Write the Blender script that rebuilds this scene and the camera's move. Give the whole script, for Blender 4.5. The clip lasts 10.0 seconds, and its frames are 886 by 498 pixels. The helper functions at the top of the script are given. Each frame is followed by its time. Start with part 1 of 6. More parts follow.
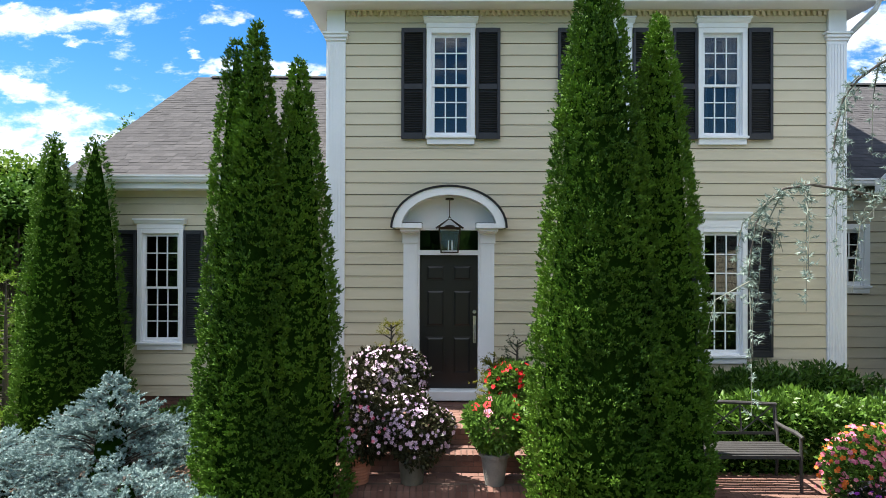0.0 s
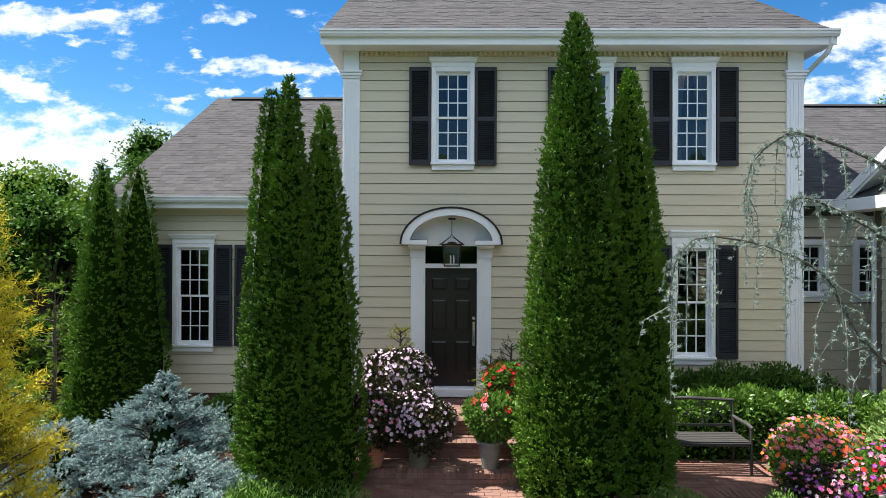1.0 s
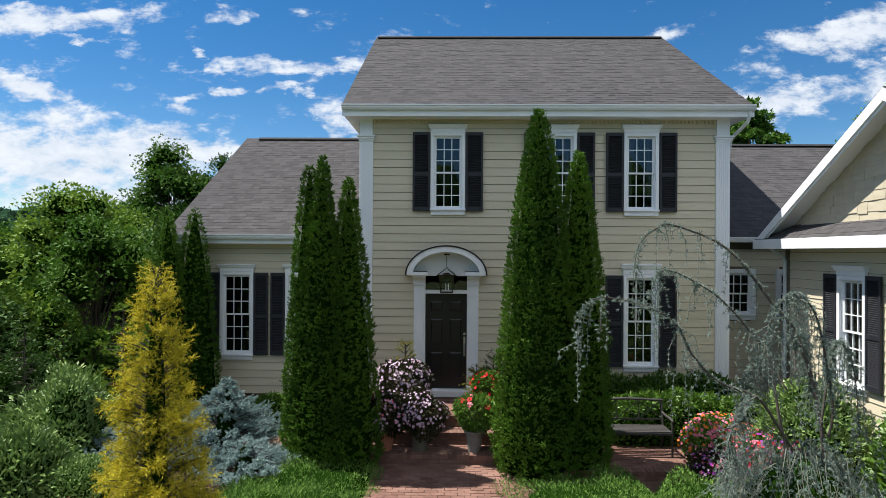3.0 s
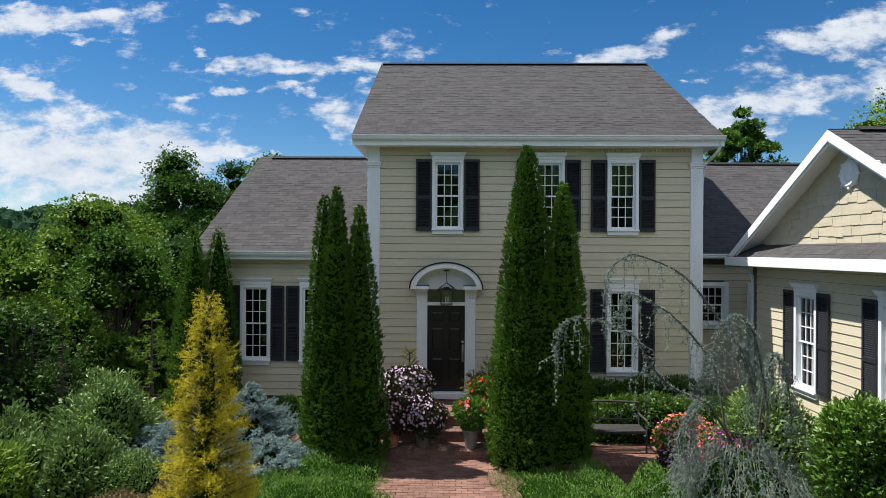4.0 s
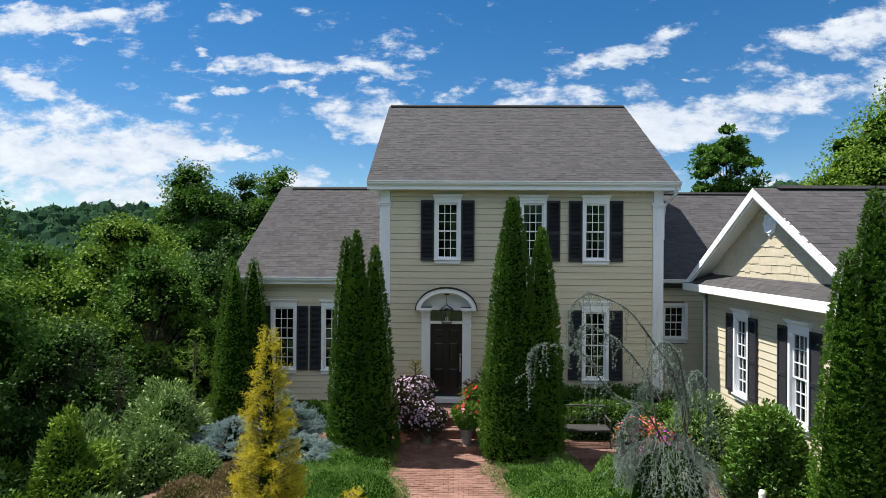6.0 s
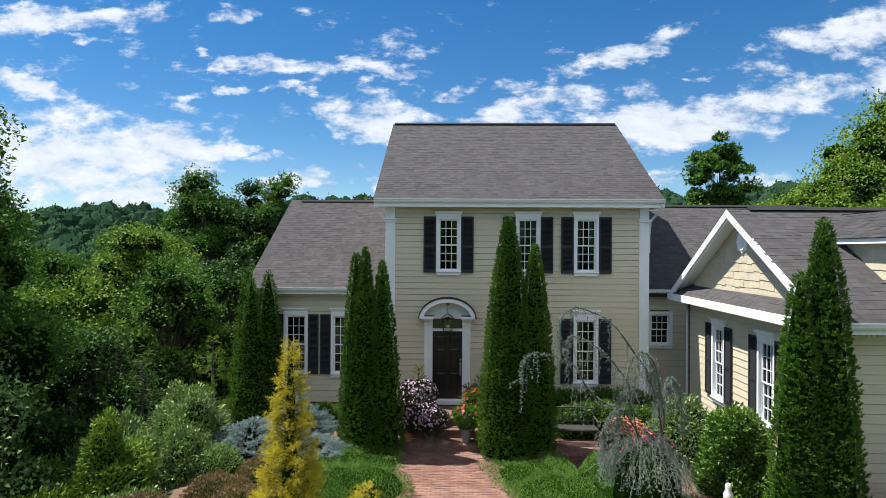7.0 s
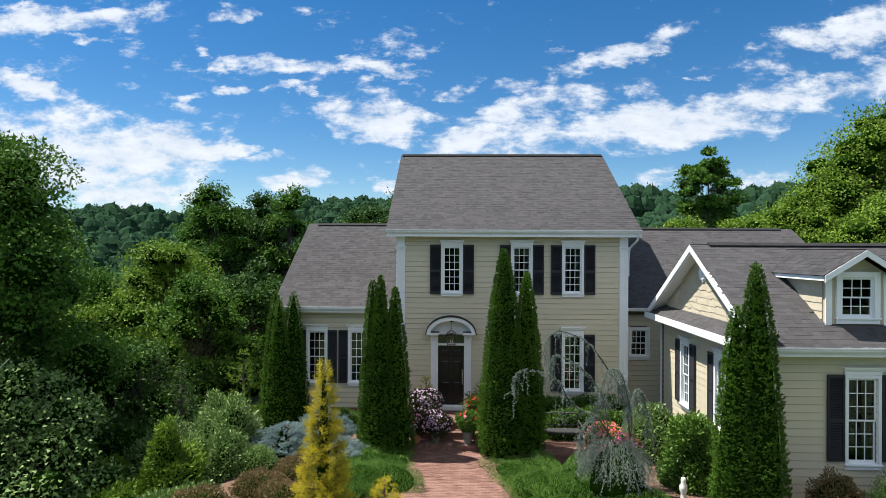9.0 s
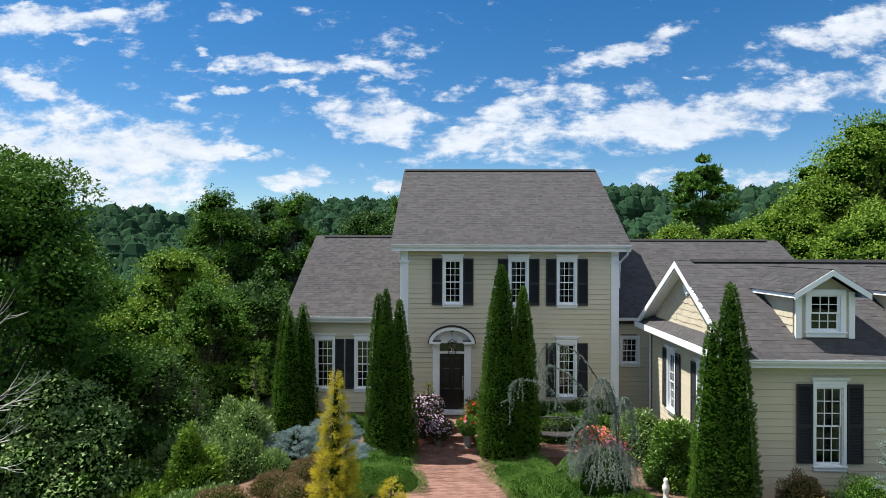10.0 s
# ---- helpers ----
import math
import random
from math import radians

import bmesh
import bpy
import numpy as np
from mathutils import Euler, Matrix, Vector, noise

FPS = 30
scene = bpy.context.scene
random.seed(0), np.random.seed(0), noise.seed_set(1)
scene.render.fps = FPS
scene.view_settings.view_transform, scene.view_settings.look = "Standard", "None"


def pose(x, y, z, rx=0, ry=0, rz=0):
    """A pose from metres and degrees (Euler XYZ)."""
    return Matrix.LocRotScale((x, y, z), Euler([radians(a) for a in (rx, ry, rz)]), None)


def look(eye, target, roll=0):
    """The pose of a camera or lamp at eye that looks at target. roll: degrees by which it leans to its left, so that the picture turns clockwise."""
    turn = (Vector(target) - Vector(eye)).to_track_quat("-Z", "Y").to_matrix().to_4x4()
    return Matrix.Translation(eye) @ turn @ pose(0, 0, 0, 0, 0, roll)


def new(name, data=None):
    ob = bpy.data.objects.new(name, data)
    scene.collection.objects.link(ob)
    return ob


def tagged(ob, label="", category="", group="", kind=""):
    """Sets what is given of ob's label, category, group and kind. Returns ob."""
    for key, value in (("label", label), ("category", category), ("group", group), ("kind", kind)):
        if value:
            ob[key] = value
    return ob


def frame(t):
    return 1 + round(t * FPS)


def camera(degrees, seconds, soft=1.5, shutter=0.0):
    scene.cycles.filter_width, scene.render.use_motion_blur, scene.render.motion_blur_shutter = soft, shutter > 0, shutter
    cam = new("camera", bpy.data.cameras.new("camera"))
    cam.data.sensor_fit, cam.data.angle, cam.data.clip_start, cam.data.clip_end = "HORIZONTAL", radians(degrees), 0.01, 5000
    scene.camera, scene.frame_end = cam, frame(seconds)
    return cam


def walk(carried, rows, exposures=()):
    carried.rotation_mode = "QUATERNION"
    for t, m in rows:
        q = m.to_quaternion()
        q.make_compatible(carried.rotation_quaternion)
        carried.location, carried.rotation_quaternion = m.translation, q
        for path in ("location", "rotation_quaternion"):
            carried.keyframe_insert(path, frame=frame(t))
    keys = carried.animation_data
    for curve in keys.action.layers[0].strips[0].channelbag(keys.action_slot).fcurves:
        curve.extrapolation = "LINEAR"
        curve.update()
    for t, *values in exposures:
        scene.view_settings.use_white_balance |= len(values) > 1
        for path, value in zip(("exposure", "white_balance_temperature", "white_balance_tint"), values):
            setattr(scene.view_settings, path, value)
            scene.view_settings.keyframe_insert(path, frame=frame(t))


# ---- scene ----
cam = camera(73.7, 10.0, soft=0.75)
# seconds, eye x, y, z, yaw, pitch, roll
ROWS = [
    (0, 0.006, -9.039, 2.636, 0.606, 0.390, -0.198),
    (0.5, -0.006, -9.617, 2.734, 0.678, 0.374, -0.233),
    (1, -0.008, -10.205, 2.870, 0.745, 0.357, -0.265),
    (1.5, 0.038, -10.813, 3.009, 0.809, 0.341, -0.293),
    (2, 0.065, -11.425, 3.156, 0.870, 0.325, -0.317),
    (2.5, 0.105, -12.049, 3.321, 0.926, 0.309, -0.338),
    (4, 0.179, -14.014, 3.877, 1.073, 0.262, -0.377),
    (4.5, 0.185, -14.656, 4.082, 1.115, 0.247, -0.383),
    (5, 0.223, -15.293, 4.275, 1.152, 0.232, -0.384),
    (5.5, 0.245, -15.928, 4.454, 1.186, 0.217, -0.382),
    (7, 0.246, -17.822, 5.026, 1.266, 0.174, -0.354),
    (7.5, 0.213, -18.448, 5.221, 1.285, 0.160, -0.337),
    (8, 0.199, -19.068, 5.423, 1.300, 0.146, -0.316),
    (8.5, 0.192, -19.677, 5.621, 1.312, 0.132, -0.291),
    (9, 0.177, -20.268, 5.867, 1.319, 0.118, -0.263),
    (9.5, 0.155, -20.862, 6.130, 1.323, 0.105, -0.231),
    (10, 0.159, -21.478, 6.366, 1.323, 0.091, -0.195),
]
walk(cam, [(t, pose(x, y, z, 90 + pitch, roll, yaw)) for t, x, y, z, yaw, pitch, roll in ROWS], exposures=[(0.0, 1.90), (1.0, 1.68), (2.5, 1.24), (4.5, 0.98), (7.0, 1.20), (10.0, 1.16)])

# ---- world and sun ----
SUN_TO = Vector((-1.8, 0.42, 3.63)).normalized()
world = bpy.data.worlds.new("sky")
scene.world = world
world.use_nodes = True
wn, wl = world.node_tree.nodes, world.node_tree.links
wn.clear()


def wnode(kind, **kw):
    n = wn.new(kind)
    for k, v in kw.items():
        n.inputs[k].default_value = v
    return n


def wmath(op, a, b=None, clamp=False):
    n = wn.new("ShaderNodeMath")
    n.operation, n.use_clamp = op, clamp
    for i, v in enumerate((a, b)):
        if v is None:
            continue
        if isinstance(v, (int, float)):
            n.inputs[i].default_value = v
        else:
            wl.new(v, n.inputs[i])
    return n.outputs[0]


sky = wn.new("ShaderNodeTexSky")
sky.sky_type, sky.sun_disc = "NISHITA", False
sky.sun_elevation = math.asin(SUN_TO.z)
sky.sun_rotation = math.atan2(SUN_TO.x, SUN_TO.y)
sky.altitude, sky.air_density, sky.dust_density, sky.ozone_density = 600, 1.0, 0.0, 3.0
tc = wn.new("ShaderNodeTexCoord")
sep = wn.new("ShaderNodeSeparateXYZ")
wl.new(tc.outputs["Generated"], sep.inputs[0])
dx, dy, dz = sep.outputs
# direction laid on a flat cloud deck
ay = wmath("MAXIMUM", wmath("ABSOLUTE", dy), 0.05)
U, V = wmath("DIVIDE", dx, ay), wmath("DIVIDE", dz, ay)
deck = wn.new("ShaderNodeCombineXYZ")
wl.new(U, deck.inputs[0])
wl.new(wmath("MULTIPLY", V, 2.1), deck.inputs[1])
wl.new(wmath("MULTIPLY", dy, 0.7), deck.inputs[2])
big = wnode("ShaderNodeTexNoise", Scale=4.2, Detail=10.0, Roughness=0.60, Distortion=0.15)
fine = wnode("ShaderNodeTexNoise", Scale=15.0, Detail=10.0, Roughness=0.66, Distortion=0.15)
wl.new(deck.outputs[0], big.inputs["Vector"])
wl.new(deck.outputs[0], fine.inputs["Vector"])


# ragged edges: the banks lie in a warped deck
warp = wnode("ShaderNodeTexNoise", Scale=9.0, Detail=6.0, Roughness=0.6)
wl.new(deck.outputs[0], warp.inputs["Vector"])
wsep = wn.new("ShaderNodeSeparateColor")
wl.new(warp.outputs["Color"], wsep.inputs[0])
UW = wmath("ADD", U, wmath("MULTIPLY", wmath("SUBTRACT", wsep.outputs[0], 0.5), 0.20))
VW = wmath("ADD", V, wmath("MULTIPLY", wmath("SUBTRACT", wsep.outputs[1], 0.5), 0.085))


def bank(u, v, ru, rv, tilt, gain):
    """A cloud bank: a soft ellipse in the sky, tilt in slope of v over u."""
    du = wmath("SUBTRACT", UW, u)
    dv = wmath("SUBTRACT", wmath("SUBTRACT", VW, v), wmath("MULTIPLY", du, tilt))
    e = wmath("ADD", wmath("POWER", wmath("ABSOLUTE", wmath("DIVIDE", du, ru)), 2.0),
              wmath("POWER", wmath("ABSOLUTE", wmath("DIVIDE", dv, rv)), 2.0))
    return wmath("MULTIPLY", wmath("SUBTRACT", 1.0, e, clamp=True), gain)


cover = None
# cloud banks: across, up, half width, half height, slope, gain
BANKS = ((-0.66, 0.155, 0.27, 0.115, -0.05, 1.0), (-0.46, 0.180, 0.12, 0.050, -0.10, 0.95), (-0.58, 0.095, 0.20, 0.045, 0.0, 0.95),
         (-0.345, 0.316, 0.070, 0.026, 0.0, 0.8), (-0.235, 0.315, 0.085, 0.020, -0.05, 0.75), (-0.110, 0.303, 0.105, 0.022, -0.05, 0.8), (-0.175, 0.286, 0.035, 0.012, 0.1, 0.7),
         (-0.132, 0.228, 0.115, 0.056, -0.05, 1.0), (0.13, 0.245, 0.14, 0.040, 0.20, 0.75), (0.10, 0.190, 0.17, 0.040, 0.12, 0.85), (0.33, 0.205, 0.34, 0.055, 0.13, 1.0),
         (0.56, 0.260, 0.20, 0.045, 0.22, 0.8), (0.29, 0.338, 0.17, 0.030, 0.25, 0.95), (0.37, 0.380, 0.09, 0.020, 0.2, 0.6), (0.66, 0.365, 0.22, 0.060, 0.22, 0.9), (0.72, 0.300, 0.12, 0.05, 0.2, 0.8),
         (-0.71, 0.392, 0.12, 0.032, 0.0, 0.75), (-0.58, 0.395, 0.13, 0.030, 0.10, 0.75), (-0.37, 0.410, 0.07, 0.020, 0.1, 0.7), (-0.25, 0.413, 0.06, 0.012, 0.0, 0.6), (-0.64, 0.356, 0.05, 0.010, 0.0, 0.6),
         (-0.735, 0.278, 0.10, 0.026, -0.22, 0.8), (-0.421, 0.335, 0.026, 0.016, 0.0, 0.75), (-0.406, 0.307, 0.024, 0.018, 0.2, 0.7), (-0.309, 0.275, 0.042, 0.013, 0.1, 0.7), (-0.259, 0.273, 0.022, 0.010, 0.0, 0.65),
         (-0.382, 0.271, 0.028, 0.012, 0.0, 0.65), (-0.44, 0.246, 0.034, 0.014, 0.2, 0.65), (-0.337, 0.150, 0.042, 0.013, 0.0, 0.65), (-0.30, 0.161, 0.035, 0.009, 0.0, 0.6), (-0.265, 0.119, 0.085, 0.034, 0.05, 0.9),
         (0.007, 0.270, 0.038, 0.026, 0.0, 0.75), (0.079, 0.279, 0.048, 0.016, 0.0, 0.7), (0.39, 0.289, 0.030, 0.010, 0.0, 0.6), (0.17, 0.341, 0.040, 0.012, 0.0, 0.6), (-0.11, 0.108, 0.05, 0.018, 0.1, 0.7),
         (0.34, 0.120, 0.12, 0.022, 0.05, 0.7), (0.50, 0.115, 0.07, 0.018, 0.1, 0.6), (0.52, 0.350, 0.06, 0.016, 0.2, 0.6))
for args in BANKS:
    b = bank(*args)
    cover = b if cover is None else wmath("MAXIMUM", cover, b)
# unseen extra cloud added behind the camera to brighten the shaded front wall
rear = wmath("MULTIPLY", wmath("MULTIPLY", wmath("SUBTRACT", 0.15, dy, clamp=True), wmath("SUBTRACT", wmath("MULTIPLY", dz, 3.0), 0.7, clamp=True)), 2.2)
cover = wmath("MAXIMUM", wmath("MULTIPLY", cover, wmath("MULTIPLY", dy, 4.0, clamp=True)), rear)
dens = wmath("ADD", wmath("ADD", wmath("MULTIPLY", wmath("SUBTRACT", big.outputs["Fac"], 0.5), 1.7), wmath("MULTIPLY", wmath("SUBTRACT", fine.outputs["Fac"], 0.5), 2.6)), cover)
ramp = wn.new("ShaderNodeMapRange")
ramp.interpolation_type = "SMOOTHSTEP"
wl.new(dens, ramp.inputs["Value"])
ramp.inputs["From Min"].default_value, ramp.inputs["From Max"].default_value = 0.20, 0.95
shade = wn.new("ShaderNodeMapRange")
wl.new(fine.outputs["Fac"], shade.inputs["Value"])
shade.inputs["From Min"].default_value, shade.inputs["From Max"].default_value = 0.35, 0.65
tone = wn.new("ShaderNodeMix")
tone.data_type = "RGBA"
wl.new(shade.outputs[0], tone.inputs["Factor"])
tone.inputs["A"].default_value, tone.inputs["B"].default_value = (4.1, 4.6, 5.4, 1), (5.6, 5.9, 6.3, 1)
skyc = wn.new("ShaderNodeMix")
skyc.data_type = "RGBA"
wl.new(wmath("MULTIPLY", ramp.outputs[0], 0.95), skyc.inputs["Factor"])
wl.new(tone.outputs["Result"], skyc.inputs["B"])
deep = wnode("ShaderNodeHueSaturation", Saturation=1.34, Value=0.72)
wl.new(sky.outputs[0], deep.inputs["Color"])
wl.new(deep.outputs[0], skyc.inputs["A"])
back = wnode("ShaderNodeBackground", Strength=0.075)
wl.new(skyc.outputs["Result"], back.inputs["Color"])
wout = wn.new("ShaderNodeOutputWorld")
wl.new(back.outputs[0], wout.inputs["Surface"])

sun_data = bpy.data.lights.new("sun", "SUN")
sun_data.energy, sun_data.angle, sun_data.color = 4.2, radians(0.6), (1.0, 0.95, 0.86)
sun = new("sun", sun_data)
sun.matrix_world = look(SUN_TO * 60, (0, 0, 0))

# ---- materials ----
def material(name, a, b, rough=0.6, scale=6.0, bump=0.0, bump_scale=60.0, metal=0.0, stretch=(1, 1, 1), island=0.0, piece=0.0, spec=0.5, through_light=0.0, blotch=1.6, objspace=False):
    """Two colours mixed by noise at two scales; island / piece: how much single pieces differ in value."""
    m = bpy.data.materials.new(name)
    m.use_nodes = True
    n, l = m.node_tree.nodes, m.node_tree.links
    p = n["Principled BSDF"]
    geo, tex = n.new("ShaderNodeNewGeometry"), n.new("ShaderNodeTexCoord")
    mp = n.new("ShaderNodeMapping")
    mp.inputs["Scale"].default_value = stretch
    l.new(tex.outputs["Object"] if objspace else geo.outputs["Position"], mp.inputs["Vector"])
    n1, n2 = n.new("ShaderNodeTexNoise"), n.new("ShaderNodeTexNoise")
    n1.inputs["Scale"].default_value, n1.inputs["Detail"].default_value = scale, 6
    n2.inputs["Scale"].default_value, n2.inputs["Detail"].default_value = scale * 9, 4
    for q in (n1, n2):
        l.new(mp.outputs[0], q.inputs["Vector"])
    mix = n.new("ShaderNodeMath")
    mix.operation = "MULTIPLY_ADD"
    l.new(n2.outputs["Fac"], mix.inputs[0])
    mix.inputs[1].default_value = 0.45
    half = n.new("ShaderNodeMath")
    half.operation = "MULTIPLY_ADD"
    l.new(n1.outputs["Fac"], half.inputs[0])
    half.inputs[1].default_value, half.inputs[2].default_value = blotch, 0.28 - blotch / 2
    l.new(half.outputs[0], mix.inputs[2])
    fac = mix.outputs[0]
    for amount, source in ((island, geo.outputs["Random Per Island"]), (piece, None)):
        if amount:
            if source is None:
                source = n.new("ShaderNodeObjectInfo").outputs["Random"]
            k = n.new("ShaderNodeMath")
            k.operation = "MULTIPLY_ADD"
            l.new(source, k.inputs[0])
            k.inputs[1].default_value = amount
            sh = n.new("ShaderNodeMath")
            sh.operation = "SUBTRACT"
            l.new(fac, sh.inputs[0])
            sh.inputs[1].default_value = amount / 2
            l.new(sh.outputs[0], k.inputs[2])
            fac = k.outputs[0]
    cm = n.new("ShaderNodeMix")
    cm.data_type, cm.clamp_factor = "RGBA", True
    l.new(fac, cm.inputs["Factor"])
    cm.inputs["A"].default_value, cm.inputs["B"].default_value = (*a, 1), (*b, 1)
    l.new(cm.outputs["Result"], p.inputs["Base Color"])
    p.inputs["Roughness"].default_value, p.inputs["Metallic"].default_value = rough, metal
    p.inputs["Specular IOR Level"].default_value = spec
    if bump:
        bn, bp = n.new("ShaderNodeTexNoise"), n.new("ShaderNodeBump")
        bn.inputs["Scale"].default_value, bn.inputs["Detail"].default_value = bump_scale, 5
        l.new(mp.outputs[0], bn.inputs["Vector"])
        l.new(bn.outputs["Fac"], bp.inputs["Height"])
        bp.inputs["Strength"].default_value, bp.inputs["Distance"].default_value = bump, 0.02
        l.new(bp.outputs[0], p.inputs["Normal"])
    if through_light:
        tr, ms = n.new("ShaderNodeBsdfTranslucent"), n.new("ShaderNodeMixShader")
        l.new(cm.outputs["Result"], tr.inputs["Color"])
        ms.inputs[0].default_value = through_light
        l.new(p.outputs[0], ms.inputs[1])
        l.new(tr.outputs[0], ms.inputs[2])
        l.new(ms.outputs[0], n["Material Output"].inputs["Surface"])
    return m


def glass_material(name, gloss, tint):
    m = bpy.data.materials.new(name)
    m.use_nodes = True
    n, l = m.node_tree.nodes, m.node_tree.links
    n.remove(n["Principled BSDF"])
    tr, gl, ms, fr = n.new("ShaderNodeBsdfTransparent"), n.new("ShaderNodeBsdfGlossy"), n.new("ShaderNodeMixShader"), n.new("ShaderNodeFresnel")
    wob, bp, geo = n.new("ShaderNodeTexNoise"), n.new("ShaderNodeBump"), n.new("ShaderNodeNewGeometry")
    wob.inputs["Scale"].default_value = 1.7
    l.new(geo.outputs["Position"], wob.inputs["Vector"])
    l.new(wob.outputs["Fac"], bp.inputs["Height"])
    bp.inputs["Strength"].default_value, bp.inputs["Distance"].default_value = 0.15, 0.02
    l.new(bp.outputs[0], gl.inputs["Normal"])
    tr.inputs["Color"].default_value = (*tint, 1)
    gl.inputs["Roughness"].default_value = 0.015
    ad = n.new("ShaderNodeMath")
    ad.operation, ad.use_clamp = "ADD", True
    fr.inputs["IOR"].default_value = 1.5
    l.new(fr.outputs[0], ad.inputs[0])
    ad.inputs[1].default_value = gloss
    l.new(ad.outputs[0], ms.inputs[0])
    l.new(tr.outputs[0], ms.inputs[1])
    l.new(gl.outputs[0], ms.inputs[2])
    l.new(ms.outputs[0], n["Material Output"].inputs["Surface"])
    return m


M_SIDING = material("siding_paint", (0.55, 0.495, 0.37), (0.62, 0.565, 0.435), 0.6, 1.3, 0.12, 40, stretch=(0.4, 0.4, 6), piece=0.25)
# sheathing coloured dark, so that it paints the shadow line under each lap
M_WALL = material("lap_shade_sheathing", (0.10, 0.085, 0.06), (0.14, 0.12, 0.09), 0.8, 3)
M_WHITE = material("white_paint", (0.78, 0.81, 0.86), (0.86, 0.88, 0.91), 0.45, 2.2, 0.05, 60)
M_GUTTER = material("white_aluminium", (0.62, 0.64, 0.66), (0.76, 0.77, 0.78), 0.35, 3.0, 0.03, 30)
M_SHUTTER = material("navy_shutter_paint", (0.010, 0.012, 0.018), (0.020, 0.023, 0.032), 0.55, 4, 0.1, 80)
M_DOOR = material("black_door_paint", (0.003, 0.003, 0.004), (0.007, 0.007, 0.009), 0.38, 3, 0.05, 60)
M_SHINGLE = material("asphalt_shingle", (0.042, 0.041, 0.044), (0.088, 0.085, 0.089), 0.95, 1.2, 0.4, 220, island=0.5, piece=0.5, spec=0.15, blotch=0.25)
M_RIDGE = material("dark_ridge_cap", (0.02, 0.02, 0.022), (0.04, 0.04, 0.042), 0.9, 4, 0.3, 160, spec=0.2)
M_SHAKE = material("gable_shake_paint", (0.46, 0.41, 0.30), (0.58, 0.52, 0.40), 0.7, 3, 0.2, 50, stretch=(1, 1, 4), piece=0.3)
M_GLASS = glass_material("window_glass", 0.022, (0.6, 0.64, 0.65))
M_CLEAR = glass_material("lantern_glass", 0.0, (0.97, 0.98, 0.98))
# near-black paint that stands for the darkness of unlit rooms
M_DARK = material("painted_room_dark", (0.012, 0.011, 0.010), (0.03, 0.027, 0.024), 0.9, 2)
M_CURTAIN = material("curtain_cloth", (0.45, 0.48, 0.52), (0.62, 0.64, 0.66), 0.9, 8, 0.3, 40, stretch=(6, 6, 1), through_light=0.3)
M_BRICK = material("red_paving_brick", (0.140, 0.072, 0.056), (0.255, 0.145, 0.116), 0.85, 3.0, 0.6, 90, island=0.6, piece=0.6, spec=0.3)
M_MORTAR = material("sandy_mortar", (0.095, 0.062, 0.050), (0.17, 0.115, 0.092), 0.95, 8, 0.6, 120)
M_DBRICK = material("brown_brick", (0.09, 0.05, 0.04), (0.20, 0.10, 0.075), 0.9, 4, 0.5, 90, island=0.8, piece=0.8)
M_BLACK = material("black_iron", (0.012, 0.012, 0.013), (0.03, 0.03, 0.03), 0.45, 8, 0.1, 80, metal=0.3)
M_BRONZE = material("dark_bronze", (0.022, 0.016, 0.012), (0.05, 0.035, 0.025), 0.4, 8, 0.1, 80, metal=0.7)
M_STEEL = material("brushed_nickel", (0.45, 0.45, 0.46), (0.6, 0.6, 0.6), 0.3, 8, 0.02, 80, metal=1.0)
M_TERRA = material("terracotta", (0.34, 0.13, 0.075), (0.48, 0.21, 0.13), 0.85, 6, 0.3, 60)
M_STONEPOT = material("grey_stone_pot", (0.13, 0.125, 0.11), (0.25, 0.24, 0.22), 0.9, 6, 0.4, 60)
M_DARKPOT = material("olive_glazed_pot", (0.07, 0.065, 0.05), (0.15, 0.14, 0.11), 0.5, 6, 0.2, 60)
M_BENCH = material("weathered_bench", (0.022, 0.021, 0.021), (0.055, 0.052, 0.052), 0.6, 6, 0.3, 60, stretch=(1, 8, 8))
M_STATUE = material("white_cast_stone", (0.6, 0.6, 0.58), (0.75, 0.75, 0.72), 0.8, 9, 0.3, 60)
M_BARK = material("grey_brown_bark", (0.040, 0.034, 0.029), (0.105, 0.090, 0.078), 0.95, 6, 0.9, 30, stretch=(1, 1, 0.25))
M_PALEBARK = material("pale_dead_wood", (0.35, 0.33, 0.30), (0.5, 0.48, 0.45), 0.9, 6, 0.4, 30)
M_MULCH = material("bark_mulch", (0.07, 0.038, 0.025), (0.20, 0.12, 0.08), 0.95, 14, 1.0, 60)


def leaf(name, a, b, rough=0.65, thru=0.25, spec=0.18, island=0.7):
    return material(name, a, b, rough, 0.9, island=island, spec=spec, through_light=thru)


M_THUJA = leaf("thuja_scale_leaves", (0.014, 0.052, 0.006), (0.120, 0.240, 0.019), 0.7, 0.07, 0.25, 0.6)
# near-black green: the shade deep inside foliage, put into the colour
M_CORE = material("painted_inner_shade", (0.005, 0.015, 0.002), (0.013, 0.034, 0.004), 1.0, 14, 0.8, 40, spec=0.0)
M_OAK = leaf("broad_leaves", (0.026, 0.078, 0.010), (0.105, 0.215, 0.024), 0.65, 0.22, 0.18, 0.45)
M_OAK2 = leaf("light_broad_leaves", (0.062, 0.135, 0.013), (0.215, 0.330, 0.036), 0.65, 0.24, 0.18, 0.5)
M_WOODS = leaf("dark_woods_leaves", (0.020, 0.058, 0.012), (0.068, 0.140, 0.026), 0.6, 0.18, 0.18, 0.45)
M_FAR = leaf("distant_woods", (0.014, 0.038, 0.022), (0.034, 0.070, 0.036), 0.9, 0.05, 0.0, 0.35)
